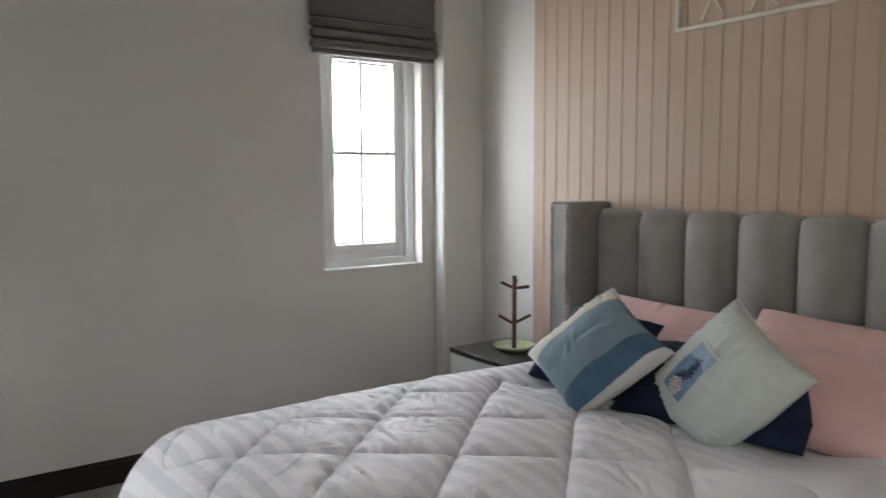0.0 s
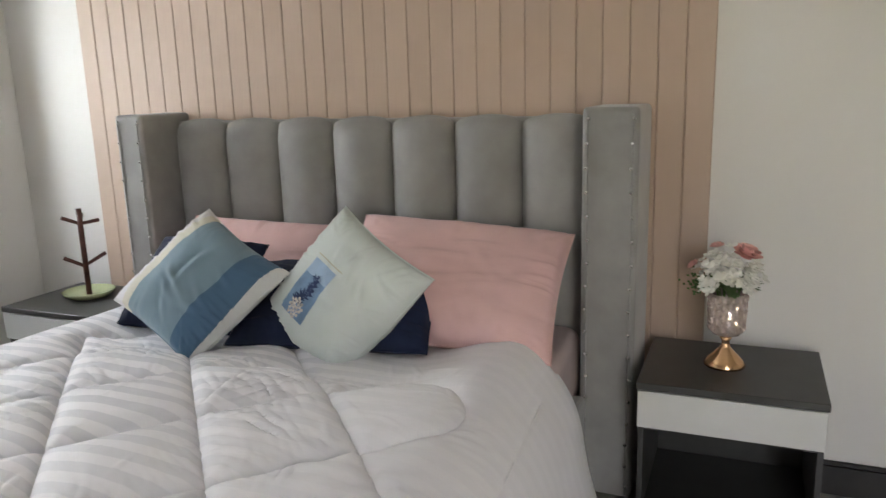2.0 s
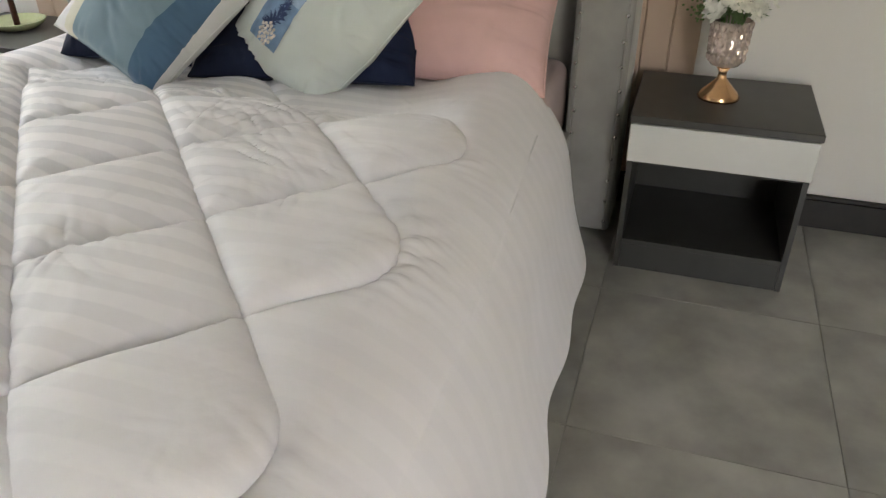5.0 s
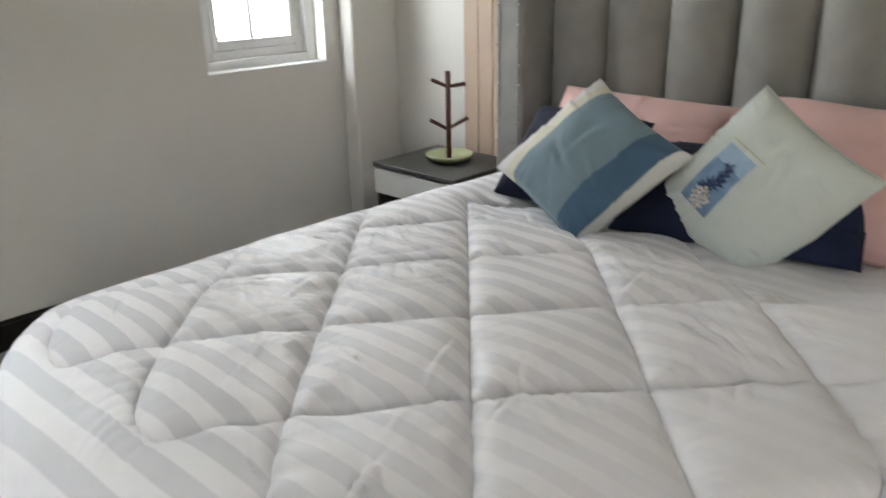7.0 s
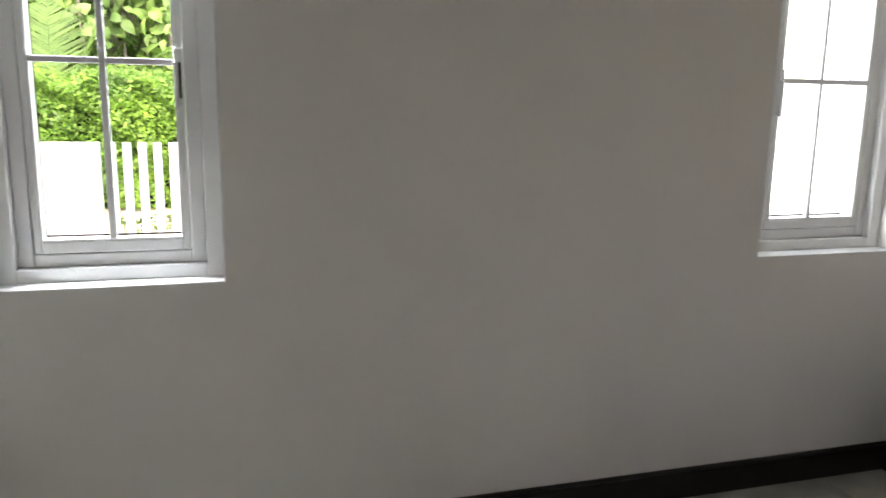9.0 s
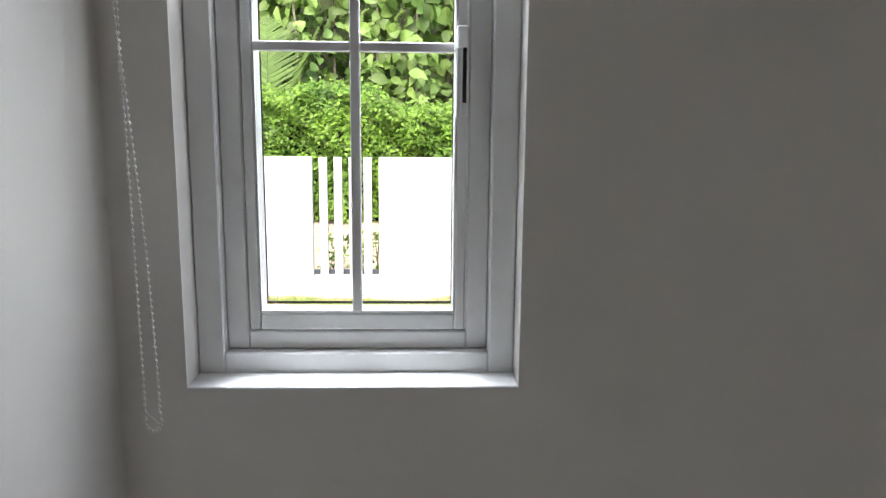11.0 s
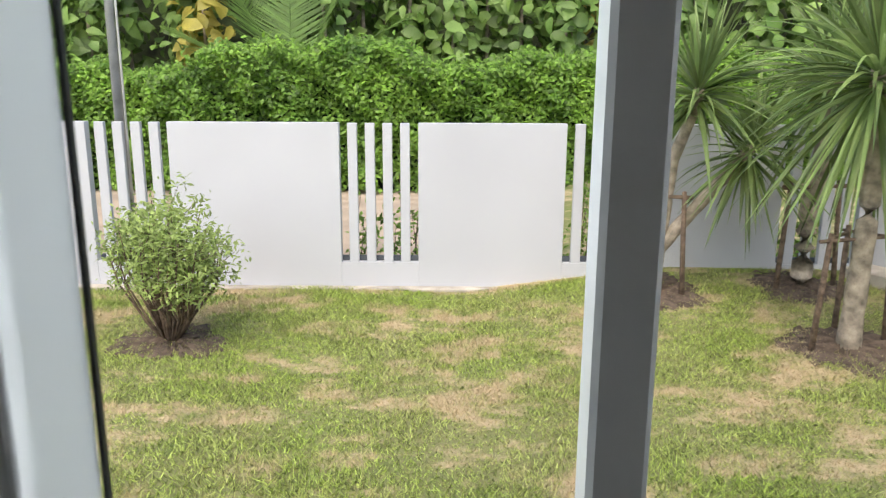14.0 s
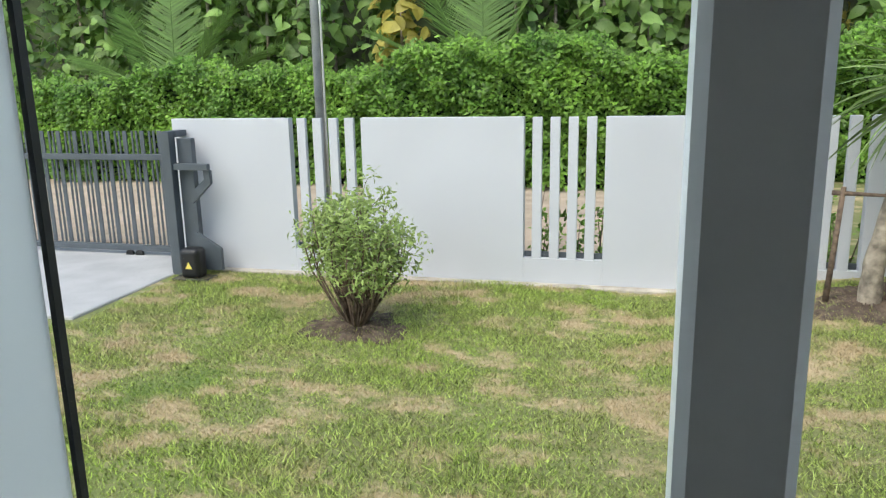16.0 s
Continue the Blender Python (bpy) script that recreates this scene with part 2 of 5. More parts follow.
BLOCKS = banded("colour_block_cotton", 1, [(-1, (0.66, 0.66, 0.64)), (-0.188, (0.055, 0.13, 0.22)), (-0.105, (0.18, 0.275, 0.335)), (0.122, (0.62, 0.6, 0.5)), (0.16, (0.66, 0.65, 0.65))])
SAGE = mat("pale_sage_cotton", (0.62, 0.67, 0.64), 0.7, var=0.02, bump=0.25, bscale=18, dist=0.006, sheen=0.15)
PRINTL = mat("pale_blue_print", (0.2, 0.33, 0.52), 0.75, var=0.1, scale=20, bump=0)
PRINTP = mat("pale_sky_print", (0.36, 0.5, 0.66), 0.75, var=0.05, scale=20, bump=0)
PRINTB = mat("faint_gold_print", (0.55, 0.53, 0.42), 0.75, bump=0)
PRINTD = mat("dark_blue_print", (0.03, 0.06, 0.16), 0.75, bump=0)
PRINTW = mat("cream_print", (0.72, 0.66, 0.6), 0.75, var=0.2, scale=60, bump=0)


# ---- mesh helpers ----
def box(bm, x0, y0, z0, x1, y1, z1, bevel=0.0, seg=1):
    b = bmesh.new()
    v = bmesh.ops.create_cube(b, size=1.0)["verts"]
    bmesh.ops.scale(b, vec=(abs(x1 - x0), abs(y1 - y0), abs(z1 - z0)), verts=v)
    if bevel:
        bmesh.ops.bevel(b, geom=b.edges[:], offset=bevel, segments=seg, profile=0.5, affect="EDGES")
    bmesh.ops.translate(b, vec=((x0 + x1) / 2, (y0 + y1) / 2, (z0 + z1) / 2), verts=b.verts)
    join(bm, b)
    return bm


def join(bm, b, m=None):
    if m is not None:
        b.transform(m)
    me = bpy.data.meshes.new("tmp")
    b.to_mesh(me)
    b.free()
    bm.from_mesh(me)
    bpy.data.meshes.remove(me)


def rod(bm, p0, p1, r0, r1=None, seg=10, caps=True):
    r1 = r0 if r1 is None else r1
    a, c = Vector(p0), Vector(p1)
    d = c - a
    q = d.to_track_quat("Z", "Y")
    rings = []
    for p, r in ((a, r0), (c, r1)):
        rings.append([bm.verts.new(p + q @ Vector((r * math.cos(k * math.tau / seg), r * math.sin(k * math.tau / seg), 0))) for k in range(seg)])
    for k in range(seg):
        f = bm.faces.new((rings[0][k], rings[0][(k + 1) % seg], rings[1][(k + 1) % seg], rings[1][k]))
        f.smooth = True
    if caps:
        bm.faces.new(rings[0][::-1])
        bm.faces.new(rings[1])
    return bm


def limb(bm, pts, radii, seg=10):
    """A bent, tapering branch through pts."""
    rings = []
    for i, p in enumerate(pts):
        a = Vector(pts[max(0, i - 1)])
        b = Vector(pts[min(len(pts) - 1, i + 1)])
        q = (b - a).to_track_quat("Z", "Y")
        rings.append([bm.verts.new(Vector(p) + q @ Vector((radii[i] * math.cos(k * math.tau / seg), radii[i] * math.sin(k * math.tau / seg), 0))) for k in range(seg)])
    for r0, r1 in zip(rings, rings[1:]):
        for k in range(seg):
            bm.faces.new((r0[k], r0[(k + 1) % seg], r1[(k + 1) % seg], r1[k])).smooth = True
    bm.faces.new(rings[0][::-1])
    bm.faces.new(rings[-1])
    return bm


def lathe(bm, profile, seg=32, centre=(0, 0, 0)):
    rings = []
    for r, z in profile:
        rings.append([bm.verts.new((centre[0] + r * math.cos(k * math.tau / seg), centre[1] + r * math.sin(k * math.tau / seg), centre[2] + z)) for k in range(seg)])
    for a, b in zip(rings, rings[1:]):
        for k in range(seg):
            bm.faces.new((a[k], a[(k + 1) % seg], b[(k + 1) % seg], b[k])).smooth = True
    bm.faces.new(rings[0][::-1])
    bm.faces.new(rings[-1])
    return bm


def thing(name, label, category, at=(0, 0, 0), group="", kind=""):
    ob = new(name)
    ob.location = at
    ob.empty_display_size = 0.05
    return tagged(ob, label, category, group, kind)


def part(name, bm, material, parent=None, label="", smooth=False):
    me = bpy.data.meshes.new(name)
    bm.to_mesh(me)
    bm.free()
    me.materials.append(material)
    if smooth:
        me.shade_smooth()
    ob = new(name, me)
    if parent is not None:
        ob.parent = parent
        ob.matrix_parent_inverse = Matrix.Translation(-parent.location) if parent.type == "EMPTY" else Matrix.Identity(4)
    if label:
        ob["label"] = label
    return ob


def cloud(name, verts, faces, material, parent=None, smooth=False):
    me = bpy.data.meshes.new(name)
    verts = np.asarray(verts, dtype=np.float32)
    faces = np.asarray(faces, dtype=np.int32)
    n = faces.shape[1]
    me.vertices.add(len(verts))
    me.vertices.foreach_set("co", verts.ravel())
    me.loops.add(faces.size)
    me.loops.foreach_set("vertex_index", faces.ravel())
    me.polygons.add(len(faces))
    me.polygons.foreach_set("loop_start", np.arange(0, faces.size, n, dtype=np.int32))
    me.update(calc_edges=True)
    me.validate()
    me.materials.append(material)
    if smooth:
        me.shade_smooth()
    ob = new(name, me)
    if parent is not None:
        ob.parent = parent
        ob.matrix_parent_inverse = Matrix.Translation(-parent.location)
    return ob


def leaves(centres, normals, length, width, rng, droop=0.3):
    """Leaf quads with a bent tip: returns vertices and faces (two quads a leaf)."""
    n = len(centres)
    nrm = normals / np.linalg.norm(normals, axis=1, keepdims=True)
    t = rng.normal(size=(n, 3))
    t -= nrm * np.sum(t * nrm, axis=1, keepdims=True)
    t /= np.linalg.norm(t, axis=1, keepdims=True)
    s = np.cross(nrm, t)
    L = (length * rng.uniform(0.6, 1.25, n))[:, None]
    W = (width * rng.uniform(0.7, 1.2, n))[:, None]
    d = nrm * droop * L
    v = np.stack([centres - t * L * 0.5 - s * W * 0.12, centres - t * L * 0.5 + s * W * 0.12, centres + s * W * 0.5 + d * 0.3, centres - s * W * 0.5 + d * 0.3, centres + t * L * 0.5 + s * W * 0.08 - d * 0.4, centres + t * L * 0.5 - s * W * 0.08 - d * 0.4], axis=1)
    base = np.arange(n)[:, None] * 6
    f = np.concatenate([base + np.array([0, 1, 2, 3]), base + np.array([3, 2, 4, 5])], axis=0)
    return v.reshape(-1, 3), f


def broad_leaves(centres, normals, length, width, rng):
    """Broad pointed leaves folded along the midrib, with drooping tips: four quads each."""
    n = len(centres)
    nrm = normals / np.linalg.norm(normals, axis=1, keepdims=True)
    t = np.cross(nrm, rng.normal(size=(n, 3)))
    t[:, 2] -= 0.9 * np.linalg.norm(t, axis=1)
    t -= nrm * np.sum(t * nrm, axis=1, keepdims=True)
    t /= np.linalg.norm(t, axis=1, keepdims=True)
    s = np.cross(nrm, t)
    L = (length * rng.uniform(0.45, 1.2, n))[:, None]
    W = (width * rng.uniform(0.45, 1.15, n))[:, None]
    rows = []
    for q, half, lift in ((0.0, 0.12, 0.0), (0.3, 0.5, 0.06), (0.68, 0.4, 0.03), (1.0, 0.04, -0.14)):
        mid = centres + t * L * (q - 0.5) + nrm * L * lift
        rows.append((mid - s * W * half + nrm * W * half * 0.3, mid, mid + s * W * half + nrm * W * half * 0.3))
    v = np.stack([c for r in rows for c in r], axis=1)
    base = np.arange(n)[:, None] * 12
    f = np.concatenate([base + np.array([k, k + 1, k + 4, k + 3]) for k in (0, 1, 3, 4, 6, 7)], axis=0)
    return v.reshape(-1, 3), f


# ---- the room ----
WEST, SOUTH, TOP = -3.55, -7.2, 2.75
W_HALF, W_BOT, W_TOP = 0.307, 0.894, 2.146
WIN_X = (-3.12, -0.673)


def structure(name, bm, material, label=""):
    return tagged(part(name, bm, material), label or name.replace("_", " "), name.split("_")[0], kind="structure")


bm = bmesh.new()
xs = [WEST - 0.2, WIN_X[0] - W_HALF, WIN_X[0] + W_HALF, WIN_X[1] - W_HALF, WIN_X[1] + W_HALF, 0.2]
for i in range(5):
    if i % 2 == 0:
        box(bm, xs[i], 0, -0.5, xs[i + 1], 0.2, TOP)
    else:
        box(bm, xs[i], 0, -0.5, xs[i + 1], 0.2, W_BOT)
        box(bm, xs[i], 0, W_TOP, xs[i + 1], 0.2, TOP)
structure("wall_north", bm, WALL, "off-white painted plaster wall with two window openings")
structure("wall_east", box(bmesh.new(), 0, SOUTH, -0.5, 0.2, 0, TOP), WALL, "off-white painted plaster wall behind the bed")
# unseen opening, added so that fill light reaches the south of the room
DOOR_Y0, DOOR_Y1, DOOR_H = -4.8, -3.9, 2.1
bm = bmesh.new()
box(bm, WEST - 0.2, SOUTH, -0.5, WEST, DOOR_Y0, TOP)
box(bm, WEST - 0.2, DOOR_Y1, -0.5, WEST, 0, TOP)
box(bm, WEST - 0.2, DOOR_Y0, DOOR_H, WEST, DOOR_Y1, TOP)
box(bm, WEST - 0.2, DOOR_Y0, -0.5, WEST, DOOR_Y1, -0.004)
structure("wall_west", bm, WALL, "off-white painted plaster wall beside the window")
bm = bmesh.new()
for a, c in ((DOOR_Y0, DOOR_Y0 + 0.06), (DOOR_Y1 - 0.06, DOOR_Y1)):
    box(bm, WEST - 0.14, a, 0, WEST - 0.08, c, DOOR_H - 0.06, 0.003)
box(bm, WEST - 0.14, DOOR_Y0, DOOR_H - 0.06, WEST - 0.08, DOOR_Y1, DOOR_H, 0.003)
structure("door_1", bm, FRAME, "white framed unseen doorway added to let fill light in")
structure("wall_south", box(bmesh.new(), WEST - 0.2, SOUTH - 0.2, -0.5, 0.2, SOUTH, TOP), WALL, "off-white painted plaster wall")
structure("ceiling", box(bmesh.new(), WEST - 0.2, SOUTH - 0.2, TOP, 0.2, 0.2, TOP + 0.2), CEIL, "white painted plaster ceiling")
structure("wall_pilaster_1", box(bmesh.new(), -0.285, -0.105, 0, -0.002, -0.002, TOP - 0.002, 0.012, 2), WALL, "off-white plastered column in the room corner")
structure("wall_pilaster_2", box(bmesh.new(), -0.06, -4.4, 0, -0.002, -3.95, TOP - 0.002, 0.006, 2), WALL, "off-white plastered column standing out of the wall")
floor = structure("floor", box(bmesh.new(), WEST - 0.2, SOUTH - 0.2, -0.5, 0.2, 0.2, -0.004), GROUT, "grey stone-look floor tiles with fine joints")


def skirting(name, x0, y0, x1, y1):
    b = bmesh.new()
    box(b, x0, y0, 0, x1, y1, 0.1)
    mx, my = (x1 - x0) < 0.05, (y1 - y0) < 0.05
    box(b, x0 + (0.004 if mx else 0), y0 + (0.004 if my else 0), 0.1, x1, y1, 0.116, 0.003)
    tagged(part(name, b, BASE), "black-brown glossy baseboard along the wall", "baseboard", kind="structure")


skirting("baseboard_1", WEST + 0.016, -0.016, -0.285, -0.001)
skirting("baseboard_2", -0.3, -0.12, -0.016, -0.106)
skirting("baseboard_3", -0.301, -0.12, -0.286, -0.017)
skirting("baseboard_4", -0.016, -3.949, -0.001, -0.121)
skirting("baseboard_5", WEST + 0.001, DOOR_Y1, WEST + 0.016, -0.001)
skirting("baseboard_8", WEST + 0.001, SOUTH, WEST + 0.016, DOOR_Y0)
skirting("baseboard_6", -0.076, -4.4, -0.061, -3.934)
skirting("baseboard_7", -0.06, -3.949, -0.017, -3.934)


def window(name, cx, shift=0.0):
    w = thing(name, "white framed casement window with four panes", "window", (cx, 0.1, W_BOT), kind="structure")

    def ring(b, half_o, half_i, z0, z1, zi0, zi1, y0, y1, bev=0.003, yb=None):
        box(b, cx - half_o, y0, z0, cx - half_i, y1, z1, bev)
        box(b, cx + half_i, y0, z0, cx + half_o, y1, z1, bev)
        box(b, cx - half_i, y0, z0, cx + half_i, yb or y1, zi0, bev)
        box(b, cx - half_i, y0, zi1, cx + half_i, y1, z1, bev)
        return b

    part("window_frame", ring(bmesh.new(), 0.3065, 0.256, W_BOT + 0.001, W_TOP - 0.001, W_BOT + 0.045, W_TOP - 0.045, 0.077, 0.17), FRAME, w)
    part("window_stop", ring(bmesh.new(), 0.2555, 0.2135, W_BOT + 0.0455, W_TOP - 0.0455, W_BOT + 0.082, W_TOP - 0.082, 0.102, 0.168), FRAME, w)
    sash = part("sash", ring(bmesh.new(), 0.2105, 0.190, W_BOT + 0.085, W_TOP - 0.085, W_BOT + 0.118, W_TOP - 0.118, 0.1, 0.1575, 0.003, 0.148), FRAME, w)
    part("glazing_bead", ring(bmesh.new(), 0.1895, 0.1865, W_BOT + 0.1185, W_TOP - 0.1185, W_BOT + 0.1245, W_TOP - 0.1245, 0.101, 0.154, 0.001, 0.1445), FRAME, w)
    part("gasket", ring(bmesh.new(), 0.1865, 0.1845, W_BOT + 0.125, W_TOP - 0.125, W_BOT + 0.1295, W_TOP - 0.1295, 0.1545, 0.1575, 0), GASKET, w)
    part("muntin", box(bmesh.new(), cx + shift - 0.0093, 0.089, W_BOT + 0.125, cx + shift + 0.0093, 0.108, W_TOP - 0.125, 0.002), FRAME, w)
    part("muntin", box(bmesh.new(), cx - 0.186, 0.0895, 1.511, cx + shift - 0.0098, 0.1075, 1.529, 0.002), FRAME, w)
    part("muntin", box(bmesh.new(), cx + shift + 0.0098, 0.0895, 1.511, cx + 0.186, 0.1075, 1.529, 0.002), FRAME, w)
    g = part("pane", box(bmesh.new(), cx - 0.186, 0.1085, W_BOT + 0.125, cx + 0.186, 0.1125, W_TOP - 0.125), GLASS, w)
    g.visible_shadow = False
    part("window_sill", box(bmesh.new(), cx - 0.3065, -0.004, W_BOT + 0.0005, cx + 0.3065, 0.0765, W_BOT + 0.006, 0.002), FRAME, w)
    hx = cx + 0.2 if cx < -2 else cx - 0.2
    hb = bmesh.new()
    box(hb, hx - 0.011, 0.086, 1.395, hx + 0.011, 0.0995, 1.56, 0.004, 2)
    box(hb, hx - 0.013, 0.066, 1.39, hx - 0.002, 0.085, 1.52, 0.004, 2)
    h = part("handle", hb, FRAME, w, "white lever handle")
    part("handle_slot", box(bmesh.new(), hx + 0.0, 0.0835, 1.42, hx + 0.007, 0.0858, 1.52), BLACK, w)
    return w


window("window_1", WIN_X[0], 0.0005)
window("window_2", WIN_X[1], -0.025)


def roman_blind(x0, x1):
    o = thing("roman_blind", "dark grey cloth roman blind drawn up in folds", "blind", ((x0 + x1) / 2, -0.04, 2.03))
    b = bmesh.new()
    box(b, x0, -0.05, 2.2, x1, -0.03, TOP - 0.06, 0.006, 2)
    part("cloth", b, BLIND, o)
    for i in range(3):
        b = bmesh.new()
        z = 2.04 + i * 0.052
        box(b, x0 - 0.004, -0.085 + 0.008 * i, z, x1 + 0.004, -0.028, z + 0.05, 0.02, 4)
        part("fold", b, BLIND, o, smooth=True)
    b = bmesh.new()
    box(b, x0 + 0.01, -0.06, 2.015, x1 - 0.01, -0.03, 2.045, 0.008, 2)
    part("hem_bar", b, BLIND, o)
    part("headrail", box(bmesh.new(), x0, -0.07, TOP - 0.06, x1, -0.002, TOP - 0.001, 0.004), BLIND, o)
    return o


roman_blind(-1.055, -0.3)
roman_blind(-3.5, -2.735)


def bead_cord(x, y):
    o = thing("blind_cord", "thin white beaded pull cord hanging in a loop beside the window", "cord", (x, y, 0.78))
    pts = []
    for i in range(146):
        t = i / 145
        pts.append((x - 0.02 + 0.018 * t, y - 0.01 * t, 2.6 - 1.735 * t))
    for i in range(8):
        a = math.pi * i / 7
        pts.append((x + 0.012 - 0.014 * math.cos(a), y - 0.012, 0.862 - 0.02 * math.sin(a)))
    for i in range(146):
        t = i / 145
        pts.append((x + 0.026 - 0.04 * min(1, t * 2.2) + 0.006 * math.sin(9 * t), y - 0.016 + 0.006 * t, 0.865 + 1.735 * t))
    b = bmesh.new()
    for p in pts:
        bmesh.ops.create_icosphere(b, subdivisions=1, radius=0.0035, matrix=Matrix.Translation(p))
    part("bead_chain", b, CORDM, o)
    b = bmesh.new()
    limb(b, pts[::8], [0.001] * len(pts[::8]), 5)
    part("string", b, CORDM, o)


bead_cord(-3.479, -0.055)


def channel_curve(u):
    return math.sin(math.pi * min(max(u, 0.0), 1.0)) ** 0.42


def bed():
    o = thing("bed", "grey velvet winged bed with channel-tufted headboard and nailhead trim", "bed", (-1.1, -1.98, 0))
    y0, y1, n = -1.118, -2.818, 7
    part("headboard_back", box(bmesh.new(), -0.085, -2.83, 0.12, -0.015, -1.105, 1.235, 0.01, 2), VELVET, o)
    step = (y1 - y0) / n
    for i in range(n):
        b = bmesh.new()
        nu, nv = 14, 34
        vs = [[None] * (nv + 1) for _ in range(nu + 1)]
        for a in range(nu + 1):
            u = (1 - math.cos(math.pi * a / nu)) / 2
            for c in range(nv + 1):
                v = c / nv
                z = 0.35 + v * 0.895
                bulge = 0.072 * channel_curve(u)
                top = 1.0 if v < 0.9 else math.sqrt(max(0.0, 1 - ((v - 0.9) / 0.1) ** 2))
                zz = z - 0.035 * (1 - channel_curve(u)) * v ** 6
                vs[a][c] = b.verts.new((-0.085 - 0.005 - bulge * (0.15 + 0.85 * top), y0 + (i + 0.01 + 0.98 * u) * step, zz))
        for a in range(nu):
            for c in range(nv):
                b.faces.new((vs[a][c], vs[a][c + 1], vs[a + 1][c + 1], vs[a + 1][c])).smooth = True
        back = [b.verts.new((-0.05, v.co.y, v.co.z)) for v in [vs[a][nv] for a in range(nu + 1)]]
        for a in range(nu):
            b.faces.new((vs[a][nv], back[a], back[a + 1], vs[a + 1][nv])).smooth = True
        bmesh.ops.recalc_face_normals(b, faces=b.faces[:])
        part("channel", b, VELVET, o)
    nail = bmesh.new()
    bmesh.ops.create_uvsphere(nail, u_segments=8, v_segments=5, radius=0.0065)
    nail_me = bpy.data.meshes.new("nail")
    nail.to_mesh(nail_me)
    nail.free()
    nail_me.materials.append(CHROME)
    nail_me.shade_smooth()
    for ya, yb in ((-0.985, -1.117), (-2.819, -2.988)):
        wing = part("wing", box(bmesh.new(), -0.296, min(ya, yb), 0.02, -0.015, max(ya, yb), 1.27, 0.016, 4), VELVET, o, smooth=False)
        for yy in (ya - 0.018, yb + 0.018):
            b = bmesh.new()
            rod(b, (-0.2965, yy, 0.03), (-0.2965, yy, 1.25), 0.0035, seg=6)
            part("piping", b, VELVET, wing)
            for k in range(17):
                nn = new("nail", nail_me)
                nn.parent = wing
                nn.location = (-0.298, yy + 0.004 * math.sin(k * 7.3), 0.06 + k * 0.0735)
    part("side_rail", box(bmesh.new(), -2.2, -2.84, 0.1, -0.3, -2.79, 0.36, 0.012, 2), VELVET, o)
    part("side_rail", box(bmesh.new(), -2.2, -1.15, 0.1, -0.3, -1.1, 0.36, 0.012, 2), VELVET, o)
    part("foot_rail", box(bmesh.new(), -2.24, -2.84, 0.1, -2.2, -1.1, 0.36, 0.012, 2), VELVET, o)
    for x in (-0.4, -2.15):
        for y in (-1.2, -2.74):
            part("leg", rod(bmesh.new(), (x, y, 0), (x, y, 0.12), 0.022, 0.03), BLACK, o)
    m = thing("mattress", "mattress with a pale pink fitted sheet on the bed", "mattress", (-1.1, -1.98, 0.3))
    part("fitted_sheet", box(bmesh.new(), -2.19, -2.8, 0.3, -0.155, -1.14, 0.55, 0.05, 4), PINKSHEET, m, smooth=True)


bed()


